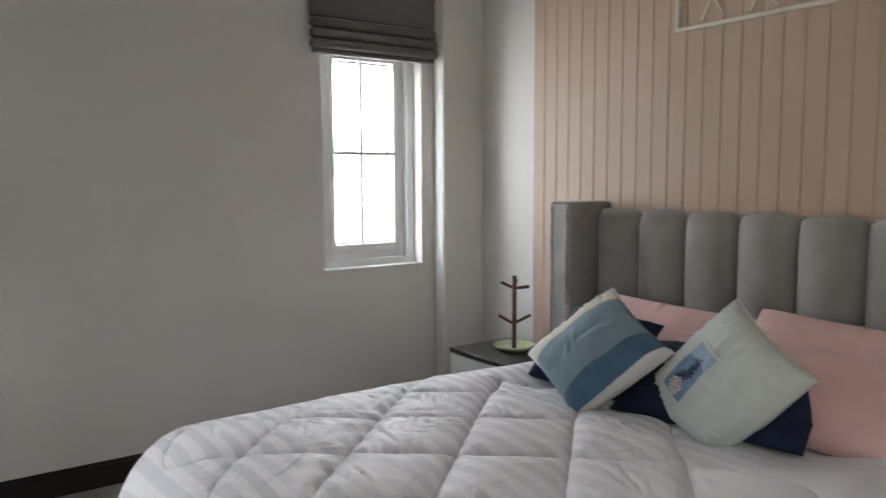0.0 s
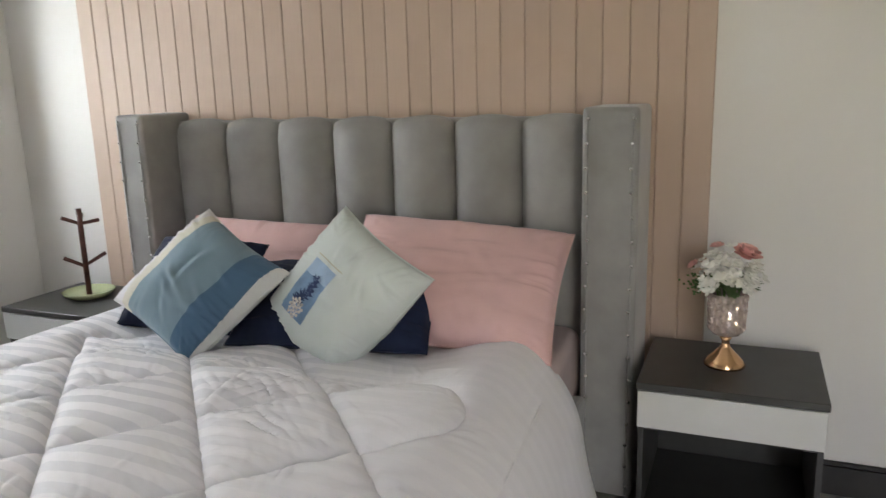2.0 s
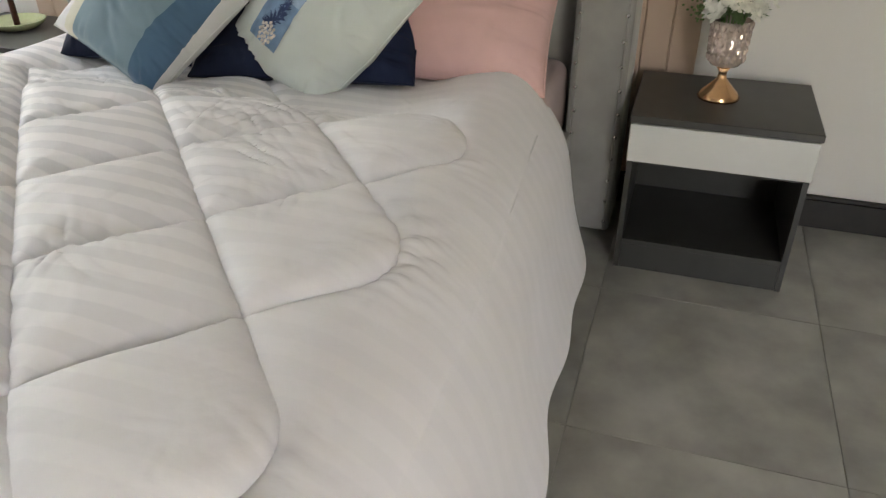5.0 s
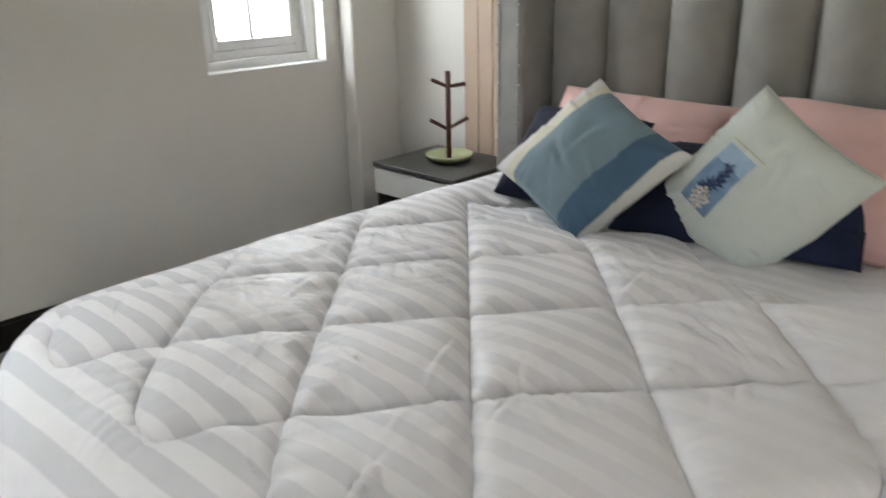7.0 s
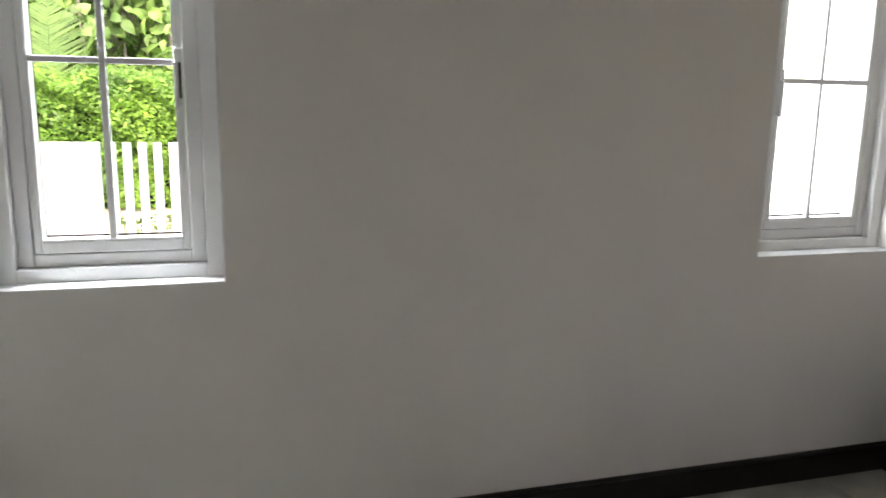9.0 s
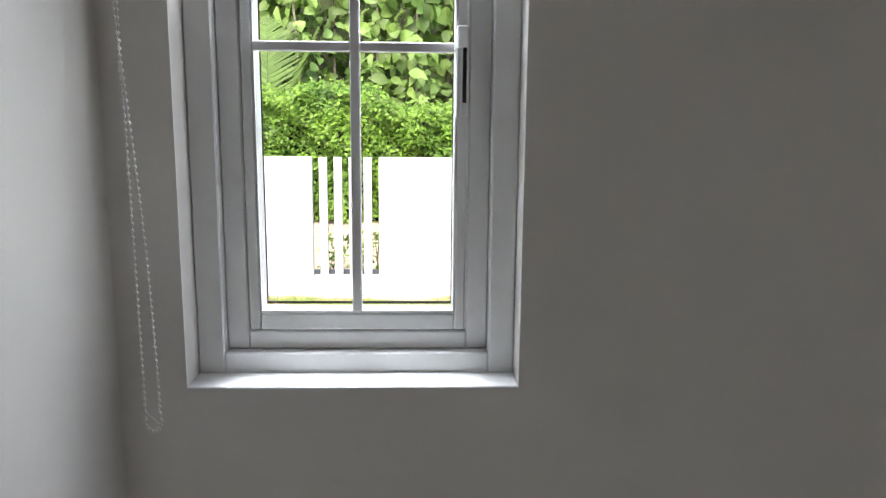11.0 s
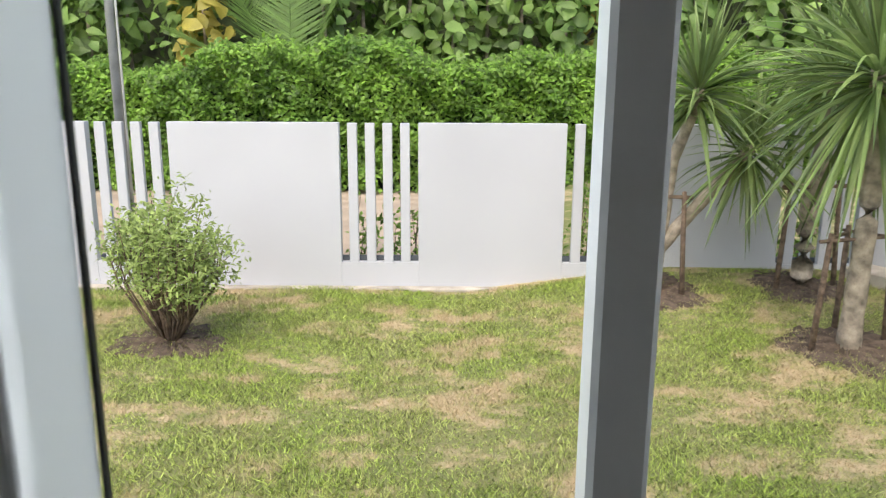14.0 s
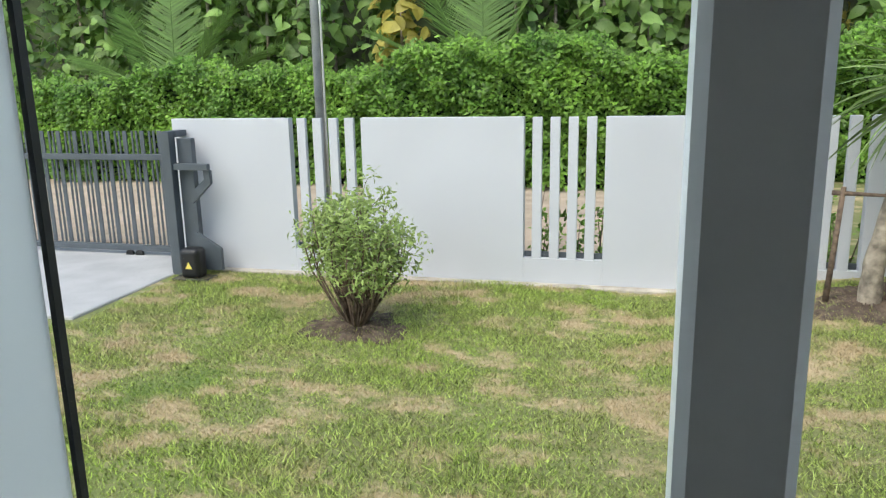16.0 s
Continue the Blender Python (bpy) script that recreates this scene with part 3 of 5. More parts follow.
def comforter():
    """A quilted cover with stitched diamonds that hangs over three sides of the bed."""
    nx, ny = 430, 560
    X0, X1 = -0.5, -2.03
    rng = np.random.default_rng(4)
    hang = 0.66
    width = 1.36
    t = np.linspace(-(width / 2 + hang), width / 2 + hang, ny)
    lx = np.linspace(0, (X0 - X1) + hang, nx)
    LX, LT = np.meshgrid(lx, t, indexing="ij")
    yc = -1.985
    over_x = np.maximum(LX - (X0 - X1), 0)
    over_t = np.maximum(np.abs(LT) - width / 2, 0)
    flat_x = X0 - np.minimum(LX, X0 - X1)
    flat_y = yc + np.clip(LT, -width / 2, width / 2)
    # stitched lattice
    P0, A, B = np.array([-1.563, -2.0]), np.array([0.225, -0.195]), np.array([-0.217, -0.202])
    inv = np.linalg.inv(np.array([A, B]).T)
    px = X0 - LX
    py = yc + LT
    uv = np.einsum("ij,jkl->ikl", inv, np.array([px - P0[0], py - P0[1]]))
    cells = set()
    for i in range(-12, 13):
        for j in range(-12, 13):
            c = P0 + (i + 0.5) * A + (j + 0.5) * B
            if -2.163 < c[0] < -0.893 and -2.64 < c[1] < -1.34:
                cells.add((i, j))
    size = 0.295
    near = np.full(px.shape, 9.0)
    inside = np.zeros(px.shape, bool)
    ci, cj = np.floor(uv[0]).astype(int), np.floor(uv[1]).astype(int)
    for di in (-1, 0, 1):
        for dj in (-1, 0, 1):
            ii, jj = ci + di, cj + dj
            has = np.zeros(px.shape, bool)
            rad = np.zeros(px.shape)
            fu, fv = uv[0] - ii - 0.5, uv[1] - jj - 0.5
            su, sv = np.where(fu > 0, 1, -1), np.where(fv > 0, 1, -1)
            for (i, j) in cells:
                m = (ii == i) & (jj == j)
                if not m.any():
                    continue
                has |= m
                for a in (-1, 1):
                    for c in (-1, 1):
                        if (i + a, j) not in cells and (i, j + c) not in cells:
                            rad[m & (su == a) & (sv == c)] = 0.42
            qx, qy = np.abs(fu) - 0.5 + rad, np.abs(fv) - 0.5 + rad
            d = np.minimum(np.maximum(qx, qy), 0) + np.hypot(np.maximum(qx, 0), np.maximum(qy, 0)) - rad
            near = np.where(has, np.minimum(near, np.abs(d) * size), near)
            inside |= has & (d < 0)
    puff = 1 - np.exp(-np.minimum(near, 0.4) / 0.013)
    puff = np.where(inside, puff * (0.75 + 0.25 * np.clip(near / 0.09, 0, 1)), puff * 0.55)
    # soft wrinkles and creases that gather at the seams
    wr = np.zeros(px.shape)
    for k in range(26):
        f = rng.uniform(8, 46)
        an = rng.uniform(0, math.pi)
        wr += (rng.uniform(0.3, 1) / f) * np.sin(f * (px * math.cos(an) + py * math.sin(an)) + rng.uniform(0, 6) + 1.5 * np.sin(5 * px + k) + 1.1 * np.sin(4 * py - k))
    crease = np.exp(-(near / 0.06) ** 2) * np.sin(70 * (px * 0.6 + py * 0.8) + 5 * np.sin(9 * px) + 4 * np.sin(11 * py)) * 0.0045 * (0.5 + 0.5 * np.sin(6.3 * px + 2) * np.sin(5.1 * py))
    # pleats run square to each seam, in clusters
    def pleat(along, seed):
        w = np.sin(190 * along + 5 * np.sin(17 * px + seed) + 4 * np.sin(15 * py - seed)) + 0.5 * np.sin(330 * along + 6 * np.sin(11 * px - seed))
        cluster = np.clip(0.25 + np.sin(9.3 * px + 5.1 * py + seed) * np.sin(7.7 * py - 6.2 * px + 2 * seed), 0, 1)
        return np.maximum(w, -0.3) * cluster

    du, dv = np.abs(uv[0] - np.round(uv[0])) * size, np.abs(uv[1] - np.round(uv[1])) * size
    crease = crease + inside * 0.0034 * (np.exp(-du / 0.045) * (1 - np.exp(-du / 0.006)) * pleat(uv[1] * size, 1.3) + np.exp(-dv / 0.045) * (1 - np.exp(-dv / 0.006)) * pleat(uv[0] * size, 4.1))
    gather = np.where(inside, 0.3, 1.0) * np.exp(-near / 0.06) * (1 - np.exp(-near / 0.006))
    ang2 = np.arctan2(py + 1.98, px + 1.35)
    crease = crease + gather * 0.0085 * (0.35 + pleat(0.62 * ang2, 2.2)) * (0.6 + 0.4 * np.sin(5 * px + 4 * py))
    # crumpled spots where the filling has been pressed
    for cx_, cy_, rad_ in ((-1.2, -2.28, 0.13), (-1.5, -1.75, 0.12), (-1.05, -1.72, 0.1), (-1.75, -1.5, 0.11), (-1.0, -2.35, 0.1)):
        spot = np.exp(-((px - cx_) ** 2 + (py - cy_) ** 2) / rad_ ** 2)
        crease = crease + 0.0048 * spot * (np.abs(np.sin(62 * (px + 0.35 * py) + 4 * np.sin(23 * py + cx_ * 9))) + 0.6 * np.abs(np.sin(55 * (py - 0.4 * px) + 4 * np.sin(19 * px))) - 0.8)
    fold = np.zeros(px.shape)
    for k in range(70):
        fx, fy = rng.uniform(-2.1, -0.9), rng.uniform(-2.6, -1.3)
        fa = rng.normal(0.9, 0.5)
        dx_, dy_ = px - fx, py - fy
        al, ac = dx_ * math.cos(fa) + dy_ * math.sin(fa), -dx_ * math.sin(fa) + dy_ * math.cos(fa)
        ac = ac + 0.06 * np.sin(8 * al + k)
        fold += rng.uniform(0.3, 1.0) * 0.0055 * np.exp(-(al / rng.uniform(0.03, 0.1)) ** 2) * (np.exp(-(ac / 0.006) ** 2) - 0.6 * np.exp(-((ac - 0.012) / 0.008) ** 2))
    crease = crease + fold * np.clip(near / 0.03, 0, 1)
    for k in range(90):
        fx, fy = rng.uniform(-2.2, -0.8), rng.uniform(-2.75, -1.2)
        fa = rng.normal(0.3, 0.7)
        dx_, dy_ = px - fx, py - fy
        al, ac = dx_ * math.cos(fa) + dy_ * math.sin(fa), -dx_ * math.sin(fa) + dy_ * math.cos(fa)
        crease = crease + rng.uniform(0.4, 1.0) * 0.003 * np.exp(-(al / rng.uniform(0.02, 0.06)) ** 2 - (ac / 0.0045) ** 2)
    border = np.exp(-((np.abs(LT) - (width / 2 + 0.235)) / 0.006) ** 2) * 0.004
    crease = crease - border * (LX > 0.25)
    crown = 0.05 * (1 - ((flat_x + 1.2) / 1.2) ** 2) * (1 - ((flat_y - yc) / 0.95) ** 2)
    z = 0.573 + crown + 0.038 * puff + 0.013 * wr + crease
    # rounding over the edges and corners
    R = 0.27
    over = np.hypot(over_x, over_t)
    ang = np.minimum(over / R, math.pi / 2)
    out = R * np.sin(ang) * 0.9
    down = R * (1 - np.cos(ang)) + np.maximum(over - R * math.pi / 2, 0)
    safe = np.maximum(over, 1e-6)
    ex, et = over_x / safe, np.sign(LT) * over_t / safe
    low = np.clip((down - 0.1) / 0.4, 0, 1)
    along = np.where(over_x > over_t, py, px)
    sway = low * (0.012 * np.sin(7 * along + 1.0) + 0.008 * np.sin(16 * along) + 0.078 * low)
    Xf = flat_x - ex * (out + sway)
    Yf = flat_y + et * (out + sway)
    Yf = Yf - np.sign(LT) * np.clip(over_t / 0.2, 0, 1) * (0.05 * np.exp(-(LX / 0.6) ** 2) - 0.025 * np.clip((LX - 0.5) / 0.8, 0, 1))
    Zf = np.maximum(z - down, 0.07 + 0.025 * np.sin(6 * px) * np.sin(5 * py))
    # the head edge is turned in softly
    head = np.exp(-(LX / 0.05) ** 2)
    flatten = np.clip((0.64 - LX) / 0.25, 0, 1) * np.clip((0.7 - np.abs(LT)) / 0.25, 0, 1)
    Zf = Zf - 0.03 * head - 0.06 * flatten * flatten * (3 - 2 * flatten)
    verts = np.stack([Xf, Yf, Zf], axis=-1).reshape(-1, 3)
    idx = np.arange(nx * ny).reshape(nx, ny)
    faces = np.stack([idx[:-1, :-1], idx[1:, :-1], idx[1:, 1:], idx[:-1, 1:]], axis=-1).reshape(-1, 4)
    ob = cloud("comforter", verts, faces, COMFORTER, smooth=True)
    tagged(ob, "white striped satin quilted comforter spread over the bed", "comforter")
    so = ob.modifiers.new("thick", "SOLIDIFY")
    so.thickness, so.offset = 0.012, -1
    grid = verts.reshape(nx, ny, 3)
    edge = [tuple(p) for p in grid[30::6, 0]] + [tuple(p) for p in grid[-1, 4:-4:6]] + [tuple(p) for p in grid[30::6, -1][::-1]]
    part("hem", limb(bmesh.new(), edge, [0.008] * len(edge), 6), COMFORTER, ob, "stitched white hem", smooth=True)
    return ob


comforter()


def pillow_mesh(w, h, thick, seed, pinch=0.07, n=72, squash=0.0):
    rng = np.random.default_rng(seed)
    g = np.linspace(-1, 1, n)
    U, V = np.meshgrid(g, g, indexing="ij")
    edge = (1 - np.abs(U) ** 2.6) * (1 - np.abs(V) ** 2.6)
    prof = np.clip(edge, 0, 1) ** 0.42
    sx = 1 - pinch * (1 - np.abs(V) ** 2) * np.abs(U) ** 2
    sy = 1 - pinch * (1 - np.abs(U) ** 2) * np.abs(V) ** 2
    press = squash * np.clip(-(U + V) / 2 - 0.45, 0, 1)
    x, y = U * w / 2 * sx + press, V * h / 2 * sy + press
    wr = np.zeros_like(U)
    for k in range(16):
        f = rng.uniform(5, 20)
        a = rng.uniform(0, math.pi)
        wr += rng.uniform(0.4, 1) / f * np.sin(f * (U * math.cos(a) + V * math.sin(a)) + rng.uniform(0, 6) + 1.2 * np.sin(3 * U + k))
    rays = np.sin(np.arctan2(np.abs(V) - 1, np.abs(U) - 1) * 16 + seed) * np.exp(-((np.abs(U) - 1) ** 2 + (np.abs(V) - 1) ** 2) / 0.12) * 0.05
    # tucks that run in from the sewn edges and from the corners
    tuck = np.zeros_like(U)
    for k in range(46):
        side = k % 4
        at, ln, wd, bend = rng.uniform(-0.9, 0.9), rng.uniform(0.12, 0.42), rng.uniform(0.018, 0.04), rng.normal(0, 0.5)
        a, d = (U, 1 - V) if side == 0 else (U, 1 + V) if side == 1 else (V, 1 - U) if side == 2 else (V, 1 + U)
        line = a - at * (1 - 0.25 * d) - bend * d * d
        tuck += rng.uniform(0.4, 1.0) * (np.exp(-(line / wd) ** 2) - 0.7 * np.exp(-((line - 1.7 * wd) / wd) ** 2)) * np.exp(-(d / ln) ** 2) * (1 - np.exp(-(d / 0.05) ** 2))
    for k in range(9):
        a0, u0, v0, ln = rng.uniform(0, math.pi), rng.uniform(-0.55, 0.55), rng.uniform(-0.55, 0.55), rng.uniform(0.15, 0.4)
        al, ac = (U - u0) * math.cos(a0) + (V - v0) * math.sin(a0), -(U - u0) * math.sin(a0) + (V - v0) * math.cos(a0)
        ac = ac + 0.25 * al * al
        tuck += 0.6 * np.exp(-(al / ln) ** 2) * (np.exp(-(ac / 0.05) ** 2) - 0.7 * np.exp(-((ac - 0.08) / 0.05) ** 2))
    front = thick / 2 * prof * (1 + 0.13 * wr + rays * (edge > 0.002)) + 0.0065 * tuck * np.clip(edge * 6, 0, 1)
    back = -thick / 2 * prof * 0.8
    idx = np.arange(n * n).reshape(n, n)
    v = np.concatenate([np.stack([x, y, front], -1).reshape(-1, 3), np.stack([x, y, back], -1).reshape(-1, 3)])
    q = np.stack([idx[:-1, :-1], idx[1:, :-1], idx[1:, 1:], idx[:-1, 1:]], -1).reshape(-1, 4)
    return v, np.concatenate([q, q[:, ::-1] + n * n]), (x, y, front)


def pillow(name, label, centre, U, V, w, h, thick, material, seed, pinch=0.07, squash=0.0):
    v, f, surf = pillow_mesh(w, h, thick, seed, pinch, squash=squash)
    ob = cloud(name, v, f, material, smooth=True)
    u = Vector(U).normalized()
    vv = Vector(V)
    vv = (vv - u * vv.dot(u)).normalized()
    n = u.cross(vv)
    m = Matrix((u, vv, n)).transposed().to_4x4()
    ob.matrix_world = Matrix.Translation(centre) @ m
    tagged(ob, label, "pillow" if "pillow" in name else "cushion")
    # sewn edge
    b = bmesh.new()
    k = 24
    ring = []
    for a, c in [(i / k * 2 - 1, -1) for i in range(k)] + [(1, i / k * 2 - 1) for i in range(k)] + [(1 - i / k * 2, 1) for i in range(k)] + [(-1, 1 - i / k * 2) for i in range(k)]:
        press = squash * max(0.0, -(a + c) / 2 - 0.45)
        ring.append((a * w / 2 * (1 - pinch * (1 - c * c) * a * a) + press, c * h / 2 * (1 - pinch * (1 - a * a) * c * c) + press, 0))
    limb(b, ring + ring[:1], [0.0028] * (len(ring) + 1), 6)
    part("seam", b, material, ob)
    return ob, surf


pillow("pink_pillow", "plump pink cotton bed pillow leaning on the headboard", (-0.42, -2.43, 0.735), (0.1, -0.99, -0.07), (0.76, 0.05, 0.64), 0.72, 0.48, 0.19, PINK, 3, 0.05)
pillow("pink_pillow", "pink cotton bed pillow behind the cushions", (-0.32, -1.62, 0.675), (0.05, -0.99, -0.03), (0.6, 0.0, 0.8), 0.72, 0.46, 0.19, PINK, 5, 0.05)
pillow("navy_pillow", "dark navy cotton pillow lying behind the cushions", (-0.6, -2.13, 0.69), (0.149, -0.989, 0.013), (0.843, 0.134, 0.521), 0.64, 0.36, 0.15, NAVY, 7, 0.05)
pillow("navy_pillow", "dark navy cotton pillow against the bed wing", (-0.585, -1.56, 0.71), (0.183, -0.98, -0.06), (0.784, 0.166, 0.598), 0.4, 0.39, 0.15, NAVY, 9, 0.05)
pillow("cushion", "square cushion in blue, steel and cream colour blocks", (-0.766, -1.738, 0.76), (0.628, -0.467, 0.623), (0.291, 0.883, 0.369), 0.41, 0.435, 0.17, BLOCKS, 11, 0.09, 0.03)
cush, surf = pillow("cushion", "pale sage square cushion with a blue fern print", (-0.671, -2.187, 0.735), (0.403, -0.529, 0.747), (0.364, 0.841, 0.4), 0.43, 0.43, 0.18, SAGE, 13, 0.075, 0.08)


def on_cushion(x, y, lift):
    gx, gy, gz = surf
    i = np.argmin((gx - x) ** 2 + (gy - y) ** 2)
    return float(gz.ravel()[i]) + lift


def print_patch(name, x0, y0, x1, y1, material, lift, shape=None, n=12):
    b = bmesh.new()
    gx, gy, gz = surf
    grid = {}
    for i in range(n + 1):
        for j in range(n + 1):
            x, y = x0 + (x1 - x0) * i / n, y0 + (y1 - y0) * j / n
            d = (gx - x) ** 2 + (gy - y) ** 2
            near = np.argsort(d.ravel())[:6]
            wgt = 1 / (d.ravel()[near] + 1e-6)
            z = float((gz.ravel()[near] * wgt).sum() / wgt.sum())
            grid[i, j] = b.verts.new((x, y, z + lift))
    for i in range(n):
        for j in range(n):
            b.faces.new((grid[i, j], grid[i + 1, j], grid[i + 1, j + 1], grid[i, j + 1]))
    part(name, b, material, cush)


# the print lies along the cushion's lower left edge: pale field, fern sprig, small flower
PX0, PX1, PY0, PY1 = -0.13, 0.05, -0.005, 0.105
print_patch("print", PX0, PY0, PX1, PY1, PRINTL, 0.003)
print_patch("print_top", PX1 - 0.05, PY0, PX1, PY1, PRINTP, 0.0042)
print_patch("print_border", PX1 + 0.012, PY0 - 0.01, PX1 + 0.016, PY1 + 0.004, PRINTB, 0.003)
b = bmesh.new()
rng = np.random.default_rng(2)
for k in range(110):
    t = k / 110
    cx, cy = PX0 + 0.035 + 0.1 * t, PY0 + 0.06 - 0.03 * math.sin(3.0 * t) * t
    a = rng.normal(0.0, 0.9) + (0.7 if k % 2 else -0.7)
    ln = 0.034 * (1 - 0.4 * t) * rng.uniform(0.6, 1.1)
    ex, ey = min(max(cx + ln * math.cos(a), PX0 + 0.003), PX1 - 0.012), min(max(cy + ln * math.sin(a), PY0 + 0.003), PY1 - 0.003)
    nx_, ny_ = -(ey - cy) * 0.1, (ex - cx) * 0.1
    mx_, my_ = (cx + ex) / 2, (cy + ey) / 2
    ps = [(cx, cy), (mx_ + nx_, my_ + ny_), (ex, ey), (mx_ - nx_, my_ - ny_)]
    b.faces.new([b.verts.new((x, y, on_cushion(x, y, 0.0065))) for x, y in ps])
part("fern_print", b, PRINTD, cush)
b = bmesh.new()
for k in range(26):
    a = k * 2.4
    r = 0.03 * math.sqrt(k / 26)
    x, y = PX0 + 0.03 + r * math.cos(a), PY0 + 0.05 + r * math.sin(a)
    b.faces.new([b.verts.new((x + 0.0055 * math.cos(q), y + 0.0055 * math.sin(q), on_cushion(x, y, 0.008))) for q in (0, 1, 2, 3.1, 4.2, 5.3)])
part("flower_print", b, PRINTW, cush)


def nightstand(y0, y1, label):
    o = thing("nightstand", label, "nightstand", (-0.25, (y0 + y1) / 2, 0), group="nightstands beside the bed")
    xf, xb = -0.465, -0.06
    part("top", box(bmesh.new(), xf - 0.015, y0, 0.478, xb, y1, 0.5, 0.002), NSDARK, o)
    part("side_panel", box(bmesh.new(), xf, y0 + 0.006, 0.0, xb, y0 + 0.022, 0.4775, 0.001), NSDARK, o)
    part("side_panel", box(bmesh.new(), xf, y1 - 0.022, 0.0, xb, y1 - 0.006, 0.4775, 0.001), NSDARK, o)
    part("drawer_front", box(bmesh.new(), xf - 0.012, y0 + 0.004, 0.362, xf + 0.006, y1 - 0.004, 0.474, 0.002), NSWHITE, o)
    part("drawer_floor", box(bmesh.new(), xf + 0.007, y0 + 0.0225, 0.35, xb - 0.01, y1 - 0.0225, 0.362), NSDARK, o)
    part("shelf", box(bmesh.new(), xf + 0.001, y0 + 0.0225, 0.085, xb - 0.008, y1 - 0.0225, 0.101, 0.001), NSDARK, o)
    part("plinth", box(bmesh.new(), xf + 0.003, y0 + 0.0225, 0.0, xf + 0.019, y1 - 0.0225, 0.0845, 0.001), NSDARK, o)
    part("back_panel", box(bmesh.new(), xb - 0.007, y0 + 0.0225, 0.0, xb - 0.001, y1 - 0.0225, 0.477), NSDARK, o)


nightstand(-3.52, -3.022, "dark grey nightstand with a pale drawer and open shelf")
nightstand(-0.93, -0.43, "dark grey nightstand with pale drawer by the window corner")


def mug_tree():
    x, y = -0.245, -0.675
    o = thing("mug_tree", "brown wooden mug tree with four pegs on a nightstand", "mug tree", (x, y, 0.51))
    part("post", rod(bmesh.new(), (x, y, 0.512), (x, y, 0.885), 0.0115, 0.0115, 12), BROWN, o)
    for z, dz, ln, rot in ((0.82, 0.012, 0.075, -50), (0.82, 0.03, 0.07, 130), (0.64, 0.045, 0.085, -42), (0.635, 0.045, 0.08, 138), (0.832, 0.02, 0.06, 40)):
        a = radians(rot)
        e = (x + ln * math.cos(a), y + ln * math.sin(a), z + dz)
        part("peg", rod(bmesh.new(), (x, y, z), e, 0.0075, 0.0085, 8), BROWN, o)
    p = thing("plate", "celadon green glazed ceramic plate on a nightstand", "plate", (x, y, 0.5))
    part("dish", lathe(bmesh.new(), [(0.06, 0.0), (0.075, 0.002), (0.1, 0.018), (0.107, 0.03), (0.103, 0.031), (0.094, 0.019), (0.07, 0.01), (0.0, 0.0095)], 40, (x, y, 0.5005)), CELADON, p)


mug_tree()


